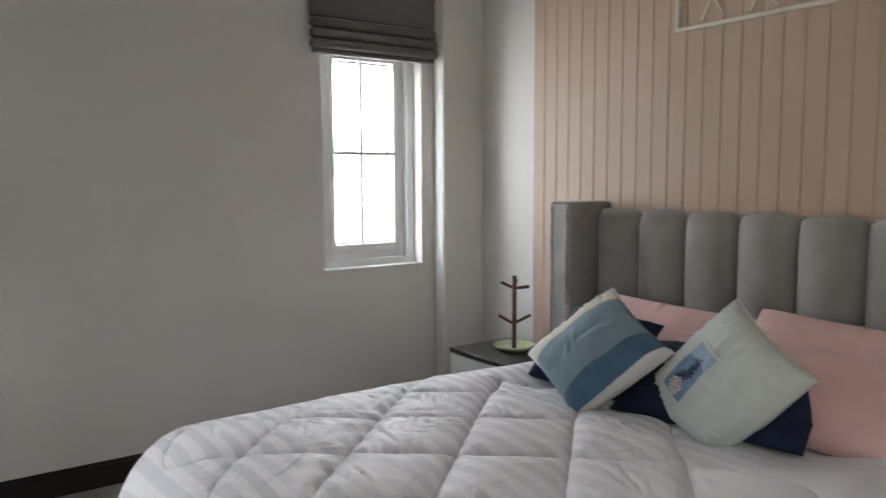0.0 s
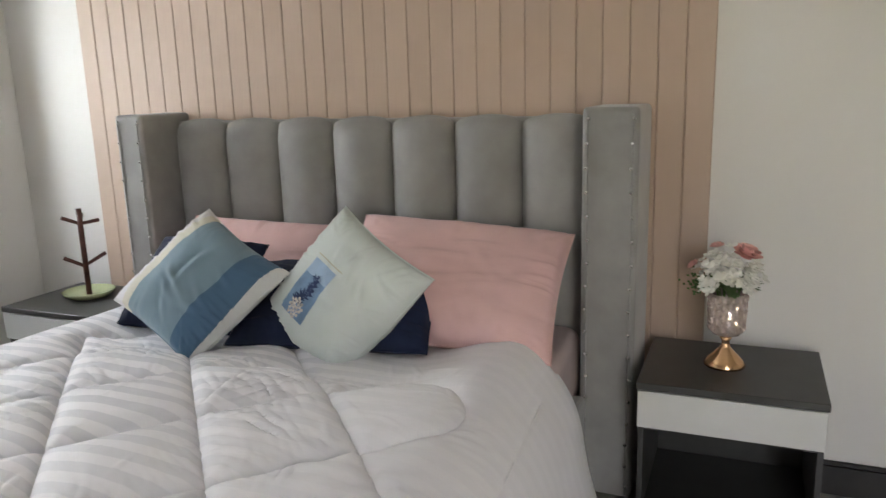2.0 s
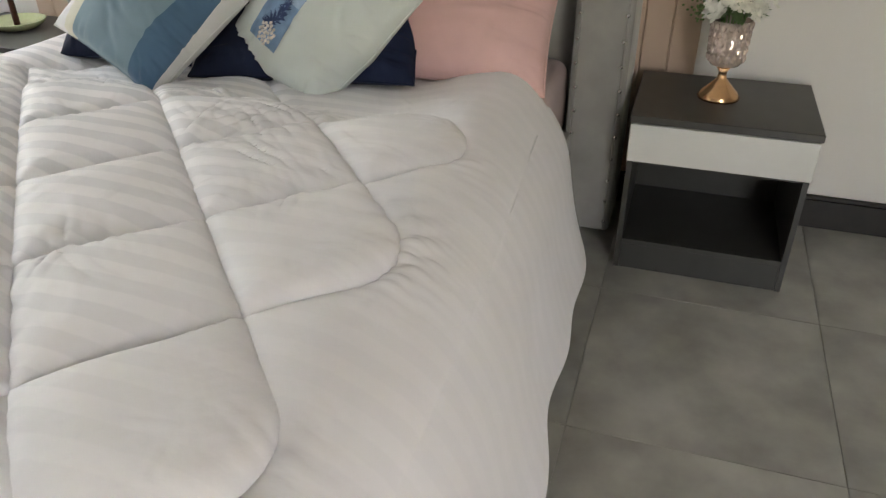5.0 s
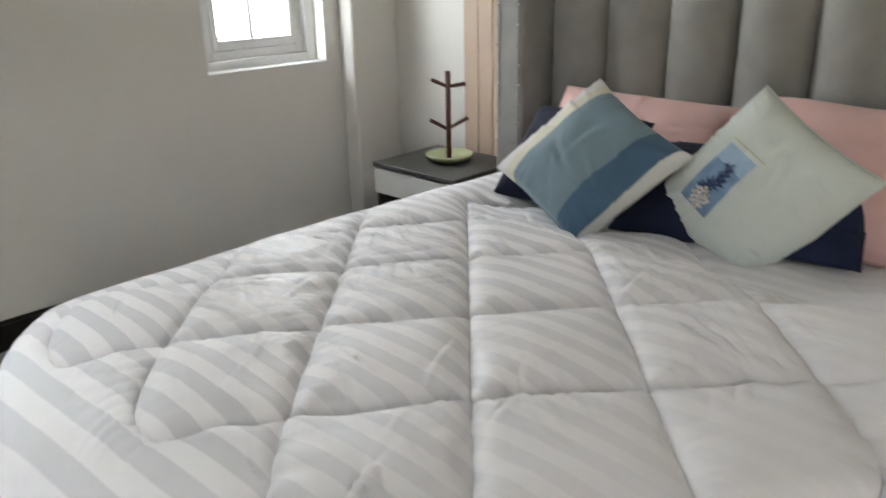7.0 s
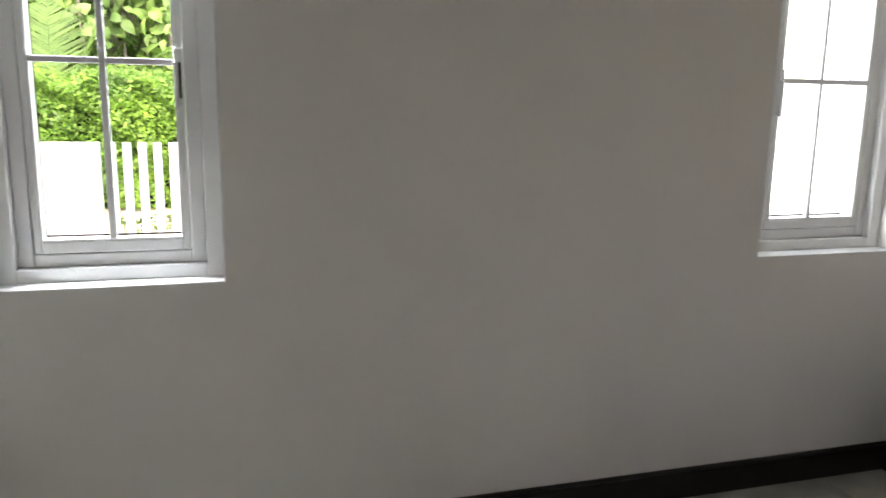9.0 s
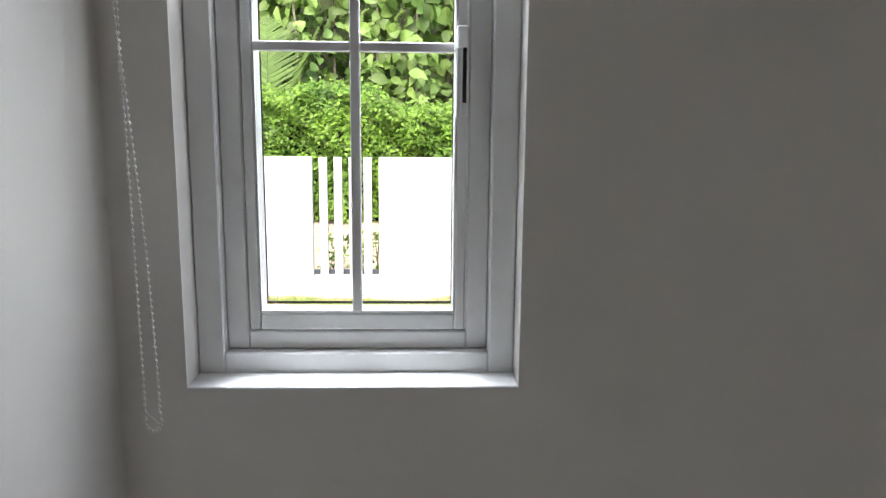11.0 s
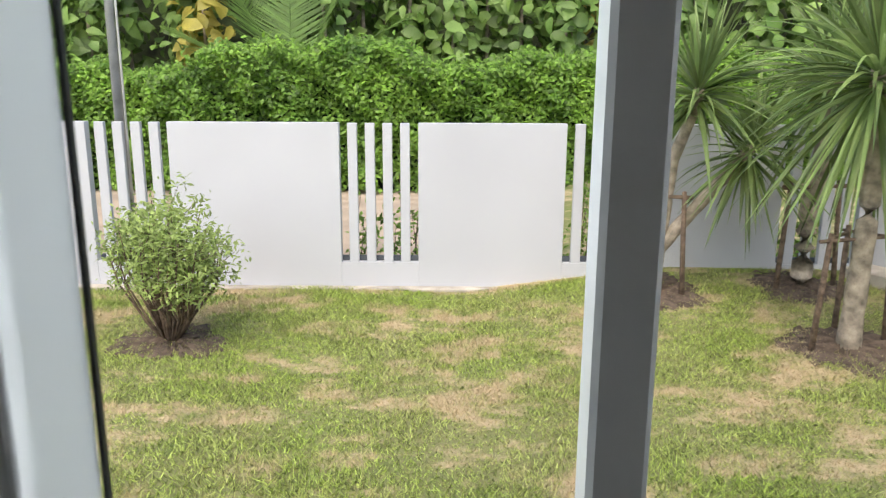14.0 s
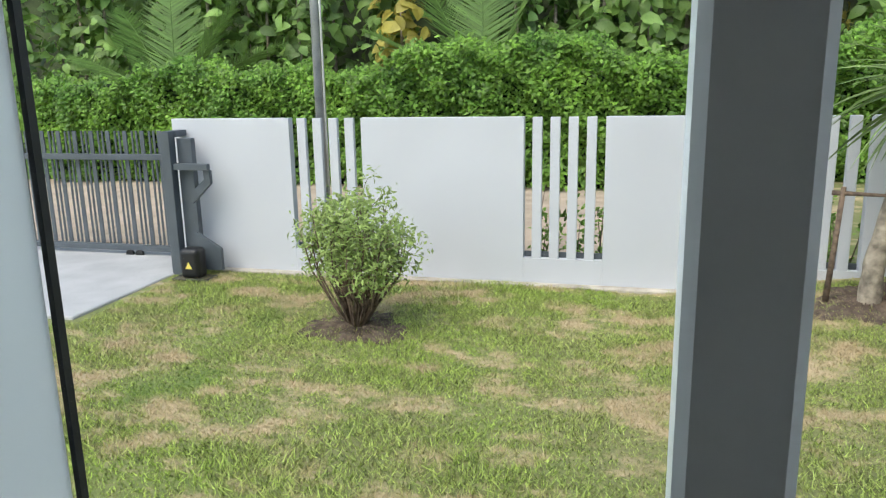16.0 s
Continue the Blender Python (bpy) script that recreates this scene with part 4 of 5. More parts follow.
def flower_vase():
    x, y, z = -0.262, -3.25, 0.5005
    o = thing("flower_vase", "crystal goblet vase on a rose gold foot", "vase", (x, y, 0.5))
    part("foot", lathe(bmesh.new(), [(0.058, 0), (0.06, 0.006), (0.05, 0.02), (0.03, 0.04), (0.014, 0.058), (0.011, 0.075), (0.018, 0.088), (0.012, 0.094), (0.0, 0.095)], 36, (x, y, z)), GOLD, o)
    cup = part("cup", lathe(bmesh.new(), [(0.012, 0.094), (0.04, 0.1), (0.049, 0.112), (0.054, 0.225), (0.05, 0.225), (0.046, 0.115), (0.0, 0.108)], 36, (x, y, z)), CRYSTAL, o)
    facet = bmesh.new()
    bmesh.ops.create_icosphere(facet, subdivisions=1, radius=0.0095)
    bmesh.ops.scale(facet, vec=(0.6, 0.9, 1.35), verts=facet.verts)
    fm = bpy.data.meshes.new("crystal_drop")
    facet.to_mesh(fm)
    facet.free()
    fm.materials.append(CRYSTAL)
    for row in range(5):
        for k in range(16):
            a = (k + 0.5 * (row % 2)) * math.tau / 16
            r = 0.05 + 0.001 * row
            d = new("crystal_drop", fm)
            d.parent = cup
            d.matrix_basis = Matrix.Translation((x + r * math.cos(a), y + r * math.sin(a), z + 0.122 + row * 0.0225)) @ Matrix.Rotation(a, 4, "Z")
    fl = thing("bouquet", "bouquet of white and pink artificial flowers in the vase", "flowers", (x, y, z + 0.22))
    rng = np.random.default_rng(8)

    def bloom(name, c, r, material, petals, cupped):
        b = bmesh.new()
        up = Vector((c[0] - x, c[1] - y, max(0.04, c[2] - z - 0.2))).normalized()
        q = up.to_track_quat("Z", "Y")
        for k in range(petals):
            a = k * 2.39996
            t = math.sqrt((k + 0.5) / petals)
            tilt = cupped * (1 - t)
            L, W = r * (0.55 + 0.5 * t), r * (0.5 + 0.25 * t)
            pr = Matrix.Rotation(a, 3, "Z") @ Matrix.Rotation(-tilt, 3, "Y")
            pts = [(0.02 * r, -0.1 * W, 0), (0.02 * r, 0.1 * W, 0), (L * 0.55, 0.5 * W, 0.1 * r), (L * 0.55, -0.5 * W, 0.1 * r), (L, 0.22 * W, 0.22 * r), (L, -0.22 * W, 0.22 * r)]
            vs = [b.verts.new(Vector(c) + q @ (pr @ Vector(p))) for p in pts]
            b.faces.new((vs[0], vs[1], vs[2], vs[3]))
            b.faces.new((vs[3], vs[2], vs[4], vs[5]))
        part(name, b, material, fl)

    for c, r in (((-0.03, -0.042, 0.345), 0.044), ((0.0, 0.098, 0.3), 0.023), ((0.02, 0.036, 0.355), 0.024)):
        bloom("pink_bloom", (x + c[0], y + c[1], z + c[2]), r, PETALP, 34, 1.25)
    spots = [(-0.05, 0.03, 0.3), (-0.045, 0.005, 0.32), (-0.03, 0.045, 0.325), (-0.055, 0.03, 0.27), (-0.03, 0.02, 0.34), (-0.04, -0.045, 0.285), (-0.03, -0.075, 0.29), (-0.015, -0.07, 0.31), (0.01, 0.05, 0.31), (0.03, -0.05, 0.29), (-0.06, 0.05, 0.25), (-0.045, -0.02, 0.27), (0.0, 0.07, 0.29), (0.035, 0.05, 0.28), (-0.05, -0.055, 0.262)]
    for c in spots:
        for j in range(6):
            o3 = rng.normal(0, 0.013, 3)
            bloom("white_bloom", (x + c[0] + o3[0], y + c[1] + o3[1], z + c[2] + o3[2]), 0.0215, PETALW, 5, 0.45)
    for k in range(16):
        a, h = rng.uniform(0, math.tau), rng.uniform(0.225, 0.27)
        b = bmesh.new()
        c = Vector((x + 0.045 * math.cos(a), y + 0.045 * math.sin(a), z + h))
        t = Vector((math.cos(a), math.sin(a), rng.uniform(-0.2, 0.7))).normalized()
        s = t.cross(Vector((0, 0, 1))).normalized()
        vs = [b.verts.new(c - t * 0.025), b.verts.new(c + s * 0.02 + t * 0.01), b.verts.new(c + t * 0.055 + Vector((0, 0, -0.008))), b.verts.new(c - s * 0.02 + t * 0.01)]
        b.faces.new(vs)
        part("leaf", b, LEAFD, fl)
    b = bmesh.new()
    for k in range(60):
        p = Vector((x - 0.01 + rng.normal(0, 0.015), y + 0.085 + rng.normal(0, 0.02), z + 0.25 + rng.normal(0, 0.02)))
        bmesh.ops.create_icosphere(b, subdivisions=1, radius=0.004, matrix=Matrix.Translation(p))
    tagged(part("berry_sprig", b, LEAFD, fl), kind="stuff")
    b = bmesh.new()
    for k in range(14):
        a = k * 2.4
        rod(b, (x + 0.01 * math.cos(a), y + 0.01 * math.sin(a), z + 0.12), (x + 0.04 * math.cos(a), y + 0.04 * math.sin(a), z + 0.27), 0.002, seg=5)
    part("stems", b, LEAFD, fl)


flower_vase()


def wall_art():
    o = thing("wall_art", "cream metal framed wall art with curved leaf lines", "wall art", (-0.02, -2.0, 2.0))
    y0, y1, z0, z1 = -1.475, -2.6, 2.0, 2.55
    for a in ((y0, z0, y1, z0), (y0, z1, y1, z1), (y0, z0, y0, z1), (y1, z0, y1, z1)):
        part("frame_bar", box(bmesh.new(), -0.032, min(a[0], a[2]) - 0.008, min(a[1], a[3]) - 0.008, -0.013, max(a[0], a[2]) + 0.008, max(a[1], a[3]) + 0.008, 0.003), ART, o)
    for k in range(9):
        cy, cz = y0 - 0.12 - 0.11 * k, z0 + 0.02
        pts = [(-0.022, cy + 0.22 * math.sin(t * 1.5) * (1 if k % 2 else -0.7), cz + 0.5 * t) for t in np.linspace(0, 1, 10)]
        part("curl", limb(bmesh.new(), pts, [0.005] * 10, 6), ART, o)


wall_art()

# ---- the garden ----
GZ = -0.48


def ground_z(x, y):
    rise = 0.2 * min(max((x + 3.0) / 1.8, 0), 1) * min(max((y - 4.2) / 2.0, 0), 1)
    rise = rise * rise * (3 - 2 * min(rise, 1)) if rise < 0 else rise
    return GZ + rise + 0.012 * math.sin(1.9 * x + 0.6) * math.sin(1.7 * y)


def ground():
    gx = np.concatenate([[-900, -200, -60, -20, -12], np.linspace(-10, 3, 79), [5, 9, 20, 60, 200, 900]])
    gy = np.concatenate([[-900, -200, -60, -20, -8], np.linspace(-6, 7, 79), [8, 9, 11, 14, 20, 40, 100, 300, 900]])
    v = [(x, y, ground_z(x, y)) for x in gx for y in gy]
    n = len(gy)
    f = [(i * n + j, (i + 1) * n + j, (i + 1) * n + j + 1, i * n + j + 1) for i in range(len(gx) - 1) for j in range(n - 1)]
    tagged(cloud("ground", v, f, LAWN, smooth=True), "green lawn with dry straw-coloured patches", "ground", kind="structure")


ground()


def grass():
    rng = np.random.default_rng(21)
    n = 380000
    x = rng.uniform(-9.0, 1.0, n)
    y = 0.5 + 5.85 * rng.uniform(0, 1, n)
    keep = ~((x < -7.35) & (y > 4.6 + 0.4 * (x + 7.4)))
    x, y = x[keep], y[keep]
    n = len(x)
    z = GZ + 0.2 * np.clip((x + 3.0) / 1.8, 0, 1) * np.clip((y - 4.2) / 2.0, 0, 1) + 0.012 * np.sin(1.9 * x + 0.6) * np.sin(1.7 * y)
    tuft = 0.75 + 0.35 * np.sin(3.1 * x + 1.7 * np.sin(2.3 * y)) * np.sin(4.3 * y + 1.3 * np.sin(2.9 * x))
    h = rng.uniform(0.014, 0.05, n) * tuft
    an = rng.uniform(0, math.tau, n)
    w = rng.uniform(0.0025, 0.0065, n)
    lean = rng.normal(0, 0.8, (n, 2)) * h[:, None]
    dx, dy = np.cos(an) * w, np.sin(an) * w
    v = np.stack([np.stack([x - dx, y - dy, z - 0.004], -1), np.stack([x + dx, y + dy, z - 0.004], -1), np.stack([x + lean[:, 0], y + lean[:, 1], z + h], -1)], 1).reshape(-1, 3)
    f = np.arange(3 * n).reshape(n, 3)
    tagged(cloud("grass", v, f, GRASS), "short mown lawn grass with dry patches", "grass", kind="stuff")


grass()

FY0, FY1 = 6.4, 6.49
PANELS = [(-7.54, -6.301), (-5.588, -4.098), (-3.407, -2.115), (-1.393, -0.2), (0.5, 0.66)]


def fence():
    o = thing("garden_wall", "white rendered garden wall with slotted openings", "garden wall", (-3, 6.48, GZ), kind="structure")
    for a, c in PANELS:
        part("panel", box(bmesh.new(), a, FY0, GZ - 0.3, c, FY1, 1.0, 0.003), FENCE, o)
    for (a0, a1), (b0, b1) in zip(PANELS, PANELS[1:]):
        part("low_wall", box(bmesh.new(), a1 + 0.0005, FY0 + 0.002, GZ - 0.3, b0 - 0.0005, FY1 - 0.002, -0.2405, 0.0008), FENCE, o)
        # thin dark strip just above the low wall
        part("crossbar", box(bmesh.new(), a1 + 0.001, FY1 - 0.025, -0.24, b0 - 0.001, FY1 - 0.004, -0.19, 0.002), STEEL, o, "dark bar across the foot of the opening")
        gap = (b0 - a1) / 9
        for k in range(4):
            x0 = a1 + gap * (1 + 2 * k) - 0.004
            part("slat", box(bmesh.new(), x0, FY0 + 0.01, -0.2415, x0 + gap + 0.006, FY0 + 0.06, 0.998, 0.004), FENCE, o)
    part("footing", box(bmesh.new(), -7.56, 6.3, GZ - 0.2, -2.6, 6.399, GZ + 0.022, 0.01), FOOTING, o)


fence()


def side_fence():
    o = thing("garden_wall_side", "white rendered garden wall turning towards the house", "garden wall", (1.3, 5.0, GZ), kind="structure")
    q = Matrix.Translation((0.6, 6.45, 0)) @ Matrix.Rotation(radians(-62), 4, "Z")
    b = bmesh.new()
    join(b, box(bmesh.new(), 0.02, -0.08, GZ - 0.3, 5.2, 0.08, 1.0, 0.008), q)
    part("panel", b, FENCE, o)
    b = bmesh.new()
    join(b, box(bmesh.new(), 0.1, -0.4, GZ - 0.1, 5.2, -0.085, -0.2, 0.01), q)
    part("kerb", b, FOOTING, o)


side_fence()


def side_wall():
    o = thing("neighbour_house", "tall white rendered wall of the neighbouring house", "house", (3.45, 4.6, GZ))
    part("wall", box(bmesh.new(), 3.3, 0.2, GZ - 0.3, 3.6, 9.0, 4.8, 0.01), FENCE, o)
    part("plinth", box(bmesh.new(), 3.22, 0.2, GZ - 0.3, 3.298, 9.0, GZ + 0.3, 0.01), FOOTING, o)


side_wall()


def gate():
    o = thing("sliding_gate", "dark grey steel sliding gate with upright bars", "gate", (-8.3, 6.75, GZ))
    y = 6.75
    for z in (-0.42, 0.56):
        part("crossbar", box(bmesh.new(), -10.6, y - 0.03, z, -7.45, y + 0.03, z + 0.06, 0.004), STEEL, o)
    x = -10.5
    k = 0
    while x < -7.5:
        wd = 0.05 if k % 3 == 0 else 0.022
        part("bar", box(bmesh.new(), x, y + 0.0305, -0.36, x + wd, y + 0.045, 0.86, 0.002), STEEL, o)
        x += wd + (0.055 if k % 3 == 0 else 0.03)
        k += 1
    for wx in (-8.3, -8.42):
        part("roller", rod(bmesh.new(), (wx, y - 0.05, -0.45), (wx, y - 0.02, -0.45), 0.045, seg=16), BLACK, o)
    p = thing("gate_post", "dark grey steel gate guide frame beside the wall", "gate post", (-7.4, 6.1, GZ))
    part("post", box(bmesh.new(), -7.47, 6.08, GZ - 0.1, -7.37, 6.18, 0.9, 0.004), STEEL, p)
    part("cap_bar", box(bmesh.new(), -7.47, 6.181, 0.84, -7.37, 6.38, 0.9, 0.004), STEEL, p)
    part("rear_post", box(bmesh.new(), -7.365, 6.19, GZ - 0.1, -7.21, 6.26, 0.83, 0.004), STEEL, p)
    part("arm", box(bmesh.new(), -7.365, 6.1, 0.54, -7.01, 6.16, 0.6, 0.004), STEEL, p)
    for outline in (((-7.01, 0.537), (-7.01, 0.41), (-7.21, 0.22), (-7.21, 0.33), (-7.07, 0.45), (-7.07, 0.537)), ((-7.21, -0.06), (-6.96, -0.21), (-6.96, -0.42), (-7.21, -0.42))):
        b = bmesh.new()
        face = b.faces.new([b.verts.new((u, 6.13, w)) for u, w in outline])
        ext = bmesh.ops.extrude_face_region(b, geom=[face])
        bmesh.ops.translate(b, vec=(0, 0.05, 0), verts=[g for g in ext["geom"] if isinstance(g, bmesh.types.BMVert)])
        bmesh.ops.recalc_face_normals(b, faces=b.faces[:])
        part("gusset", b, STEEL, p)
    m = thing("gate_motor", "black gate motor box with a yellow warning sticker", "gate motor", (-7.15, 6.0, GZ))
    part("housing", box(bmesh.new(), -7.265, 5.9, GZ + 0.02, -7.065, 6.07, -0.17, 0.045, 4), BLACK, m)
    part("foot_plate", box(bmesh.new(), -7.34, 5.87, GZ - 0.02, -6.97, 6.075, GZ + 0.03, 0.006), BLACK, m)
    b = bmesh.new()
    b.faces.new([b.verts.new(q) for q in ((-7.2, 5.898, -0.36), (-7.13, 5.898, -0.36), (-7.165, 5.898, -0.29))])
    part("warning_sticker", b, YELLOW, m)
    tagged(part("driveway", box(bmesh.new(), -13, 4.7, GZ - 0.3, -7.45, 7.2, GZ + 0.02, 0.01), DRIVE), "pale grey concrete driveway by the gate", "driveway", kind="structure")


gate()


def lamp_pole():
    o = thing("lamp_post", "tall galvanised steel pole behind the wall", "lamp post", (-6.35, 7.4, GZ))
    part("pole", rod(bmesh.new(), (-6.42, 7.4, GZ), (-6.42, 7.4, 6.0), 0.05, 0.04, 16), POLE, o)
    part("cable_duct", rod(bmesh.new(), (-6.35, 7.38, GZ), (-6.35, 7.38, 6.0), 0.012, seg=8), CORDM, o)


lamp_pole()
tagged(part("road", box(bmesh.new(), -60, 7.2, GZ - 0.1, 40, 12.2, GZ + 0.03), SAND), "pale sandy lane behind the garden wall", "road", kind="structure")


def hedge():
    rng = np.random.default_rng(31)
    n = 90000
    x = rng.uniform(-17, 6, n)
    top = 1.72 + 0.16 * np.sin(1.1 * x + 1) + 0.1 * np.sin(2.6 * x) + 0.06 * np.sin(6.1 * x) - 0.3 * (x < -7) * np.minimum(1, (-7 - x) / 2.5)
    u = rng.uniform(0, 1, n) ** 0.8
    z = GZ + 0.05 + u * (top - GZ - 0.05)
    lump = 0.2 * np.sin(3.1 * x + 2 * z) * np.sin(2.9 * z + x) + 0.12 * np.sin(8 * x + 4 * z) * np.sin(7 * z)
    y = 12.0 + lump + rng.normal(0, 0.08, n)
    ontop = rng.uniform(0, 1, n) < 0.2
    y = np.where(ontop, y + rng.uniform(0, 1.4, n), y)
    z = np.where(ontop, top + 0.06 * np.sin(7 * x + 5 * y) + rng.normal(0, 0.07, n), z)
    c = np.stack([x, y, z], 1)
    nrm = np.stack([rng.normal(0, 0.7, n), -1 + rng.normal(0, 0.5, n), 0.9 + rng.normal(0, 0.6, n)], 1)
    o = thing("hedge", "dense green hedge across the lane", "hedge", (-5, 12.5, GZ), kind="stuff")
    v, f = leaves(c, nrm, 0.095, 0.055, rng)
    cloud("hedge_leaves", v, f, HEDGE, o)
    # near-black box stands in for the shade between the leaves
    part("hedge_shade", box(bmesh.new(), -17, 12.25, GZ, 6, 13.8, 1.35, 0.1, 2), HEDGESHADE, o)


hedge()


def saplings():
    rng = np.random.default_rng(35)
    for (a0, a1), (b0, b1) in zip(PANELS, PANELS[1:]):
        o = thing("sapling", "thin leafy saplings growing close behind the wall", "plant", ((a1 + b0) / 2, 6.95, GZ), group="saplings behind the garden wall")
        b = bmesh.new()
        cs = []
        for k in range(15):
            x, y = a1 + (b0 - a1) * (k + rng.uniform(0.2, 0.8)) / 15, rng.uniform(6.7, 7.1)
            h = rng.uniform(0.4, 1.0)
            lean = rng.normal(0, 0.07)
            limb(b, [(x, y, GZ - 0.02), (x + lean * 0.5, y, GZ + h * 0.5), (x + lean, y, GZ + h)], [0.008, 0.006, 0.002], 5)
            for j in range(30):
                t = rng.uniform(0.25, 1)
                cs.append((x + lean * t + rng.normal(0, 0.035), y + rng.normal(0, 0.035), GZ + h * t))
        part("stems", b, STAKE, o)
        cs = np.array(cs)
        v, f = leaves(cs, rng.normal(0, 0.6, cs.shape) + np.array([0, -0.6, 0.8]), 0.06, 0.03, rng)
        cloud("foliage", v, f, HEDGE, o)


saplings()


def teak_tree(x, y, h, seed, material=None):
    rng = np.random.default_rng(seed)
    o = thing("teak_tree", "slender teak tree with large drooping leaves" if material is None else "slender teak tree with yellowed leaves", "tree", (x, y, GZ), group="trees behind the hedge")
    bend = rng.normal(0, 0.12, 2)
    pts = [(x + bend[0] * t, y + bend[1] * t, GZ + h * t) for t in np.linspace(0, 1, 8)]
    part("trunk", limb(bmesh.new(), pts, list(np.linspace(0.05, 0.015, 8)), 8), BARK, o)
    cs, ns = [], []
    for k in range(int(h * 46)):
        t = rng.uniform(0.22, 1.0)
        a = rng.uniform(0, math.tau)
        r = rng.uniform(0.1, 0.62) * (1.1 - 0.4 * t)
        cs.append((x + bend[0] * t + r * math.cos(a), y + r * math.sin(a), GZ + h * t - 0.1 * r))
        ns.append((math.cos(a) * 0.8 + rng.normal(0, 0.3), math.sin(a) * 0.8 - 0.4, 0.55 + rng.normal(0, 0.25)))
    v, f = broad_leaves(np.array(cs), np.array(ns), 0.36, 0.25, rng)
    cloud("crown", v, f, material or TEAK, o)


rng = np.random.default_rng(77)
for k in range(54):
    teak_tree(-16.5 + 0.45 * k + rng.normal(0, 0.15), 14.2 + 2.6 * ((k * 7) % 5) / 5 + rng.normal(0, 0.15), rng.uniform(5.2, 7.2), 100 + k, TEAKY if k in (20, 37) else None)
# flat sheet whose dark colour stands in for shade deep among the trees
tagged(part("backdrop_woods", box(bmesh.new(), -60, 18.4, GZ, 40, 18.8, 9.5), WOODSHADE), "flat dark backdrop standing in for the shaded woods behind the trees", "woods", kind="structure")


def frond(bm, base, dir_, length, droop, rng):
    d = Vector(dir_).normalized()
    side = d.cross(Vector((0, 0, 1))).normalized()
    pts = []
    for i in range(15):
        t = i / 14
        pts.append(Vector(base) + d * length * t + Vector((0, 0, -droop * t * t)))
    limb(bm, [tuple(p) for p in pts], [0.02 * (1 - 0.8 * i / 14) for i in range(15)], 5)
    for i in range(60):
        t = 0.12 + 0.86 * i / 60
        p = Vector(base) + d * length * t + Vector((0, 0, -droop * t * t))
        ln = length * 0.3 * math.sin(math.pi * min(1, 0.12 + 0.9 * t)) + 0.05
        for sg in (-1, 1):
            e = p + side * sg * ln * 0.75 + d * ln * 0.6 + Vector((0, 0, -0.15 * ln + 0.05 * rng.normal()))
            w = d * 0.016
            bm.faces.new((bm.verts.new(p - w), bm.verts.new(p + w), bm.verts.new((p + e) / 2 + w * 1.1), bm.verts.new(e), bm.verts.new((p + e) / 2 - w * 1.1)))


def coconut(x, y, z, seed, spread):
    rng = np.random.default_rng(seed)
    o = thing("coconut_palm", "young coconut palm with long feathered fronds", "palm", (x, y, GZ), group="palms behind the hedge")
    part("trunk", rod(bmesh.new(), (x, y, GZ), (x, y, z), 0.1, 0.07, 10), BARK, o)
    for k, (a, e) in enumerate(spread):
        b = bmesh.new()
        d = (math.cos(radians(a)) * math.cos(radians(e)), math.sin(radians(a)) * 0.4 * math.cos(radians(e)), math.sin(radians(e)))
        frond(b, (x, y, z), d, 3.1, 0.65, rng)
        part("frond", b, FROND, o)


coconut(-5.9, 13.4, 0.9, 1, [(90, 84), (140, 62), (40, 66), (170, 40), (10, 45)])
coconut(-12.1, 13.3, 0.8, 2, [(95, 82), (150, 60), (30, 60), (175, 35), (5, 38)])


def shrub():
    x, y = -5.13, 4.95
    z0 = ground_z(x, y)
    rng = np.random.default_rng(12)
    o = thing("shrub", "round leafy shrub with many thin stems on the lawn", "shrub", (x, y, z0))
    tips = []
    b = bmesh.new()
    for k in range(42):
        a = rng.uniform(0, math.tau)
        r = 0.4 * math.sqrt(rng.uniform(0.02, 1))
        h = 0.42 + 0.6 * math.sqrt(max(0, 1 - (r / 0.46) ** 2)) * rng.uniform(0.75, 1.0)
        e = (x + r * math.cos(a), y + r * math.sin(a), z0 + h)
        m1 = (x + 0.42 * r * math.cos(a + 0.3), y + 0.42 * r * math.sin(a + 0.3), z0 + 0.26 * h)
        m2 = (x + 0.85 * r * math.cos(a - 0.1), y + 0.85 * r * math.sin(a - 0.1), z0 + 0.6 * h)
        s = (x + 0.03 * math.cos(a), y + 0.03 * math.sin(a), z0 - 0.02)
        limb(b, [s, m1, m2, e], [0.011, 0.0085, 0.006, 0.002], 6)
        tips += [m2, e]
        for j in range(3):
            p = Vector(m2).lerp(Vector(e), rng.uniform(0, 0.8))
            q = p + Vector(rng.normal(0, 0.085, 3)) + Vector((0, 0, 0.06))
            limb(b, [tuple(p), tuple(q)], [0.004, 0.0015], 5)
            tips.append(tuple(q))
    part("stems", b, STAKE, o)
    cs = []
    for t in tips:
        for j in range(24):
            cs.append(np.array(t) + rng.normal(0, 0.047, 3))
    cs = np.array(cs)
    cs = cs[cs[:, 2] > z0 + 0.3]
    nrm = rng.normal(0, 0.6, cs.shape) + np.array([0, -0.4, 0.9])
    v, f = leaves(cs, nrm, 0.052, 0.019, rng)
    cloud("foliage", v, f, BUSHLEAF, o)
    soil_ring(x, y, 0.4, 3)


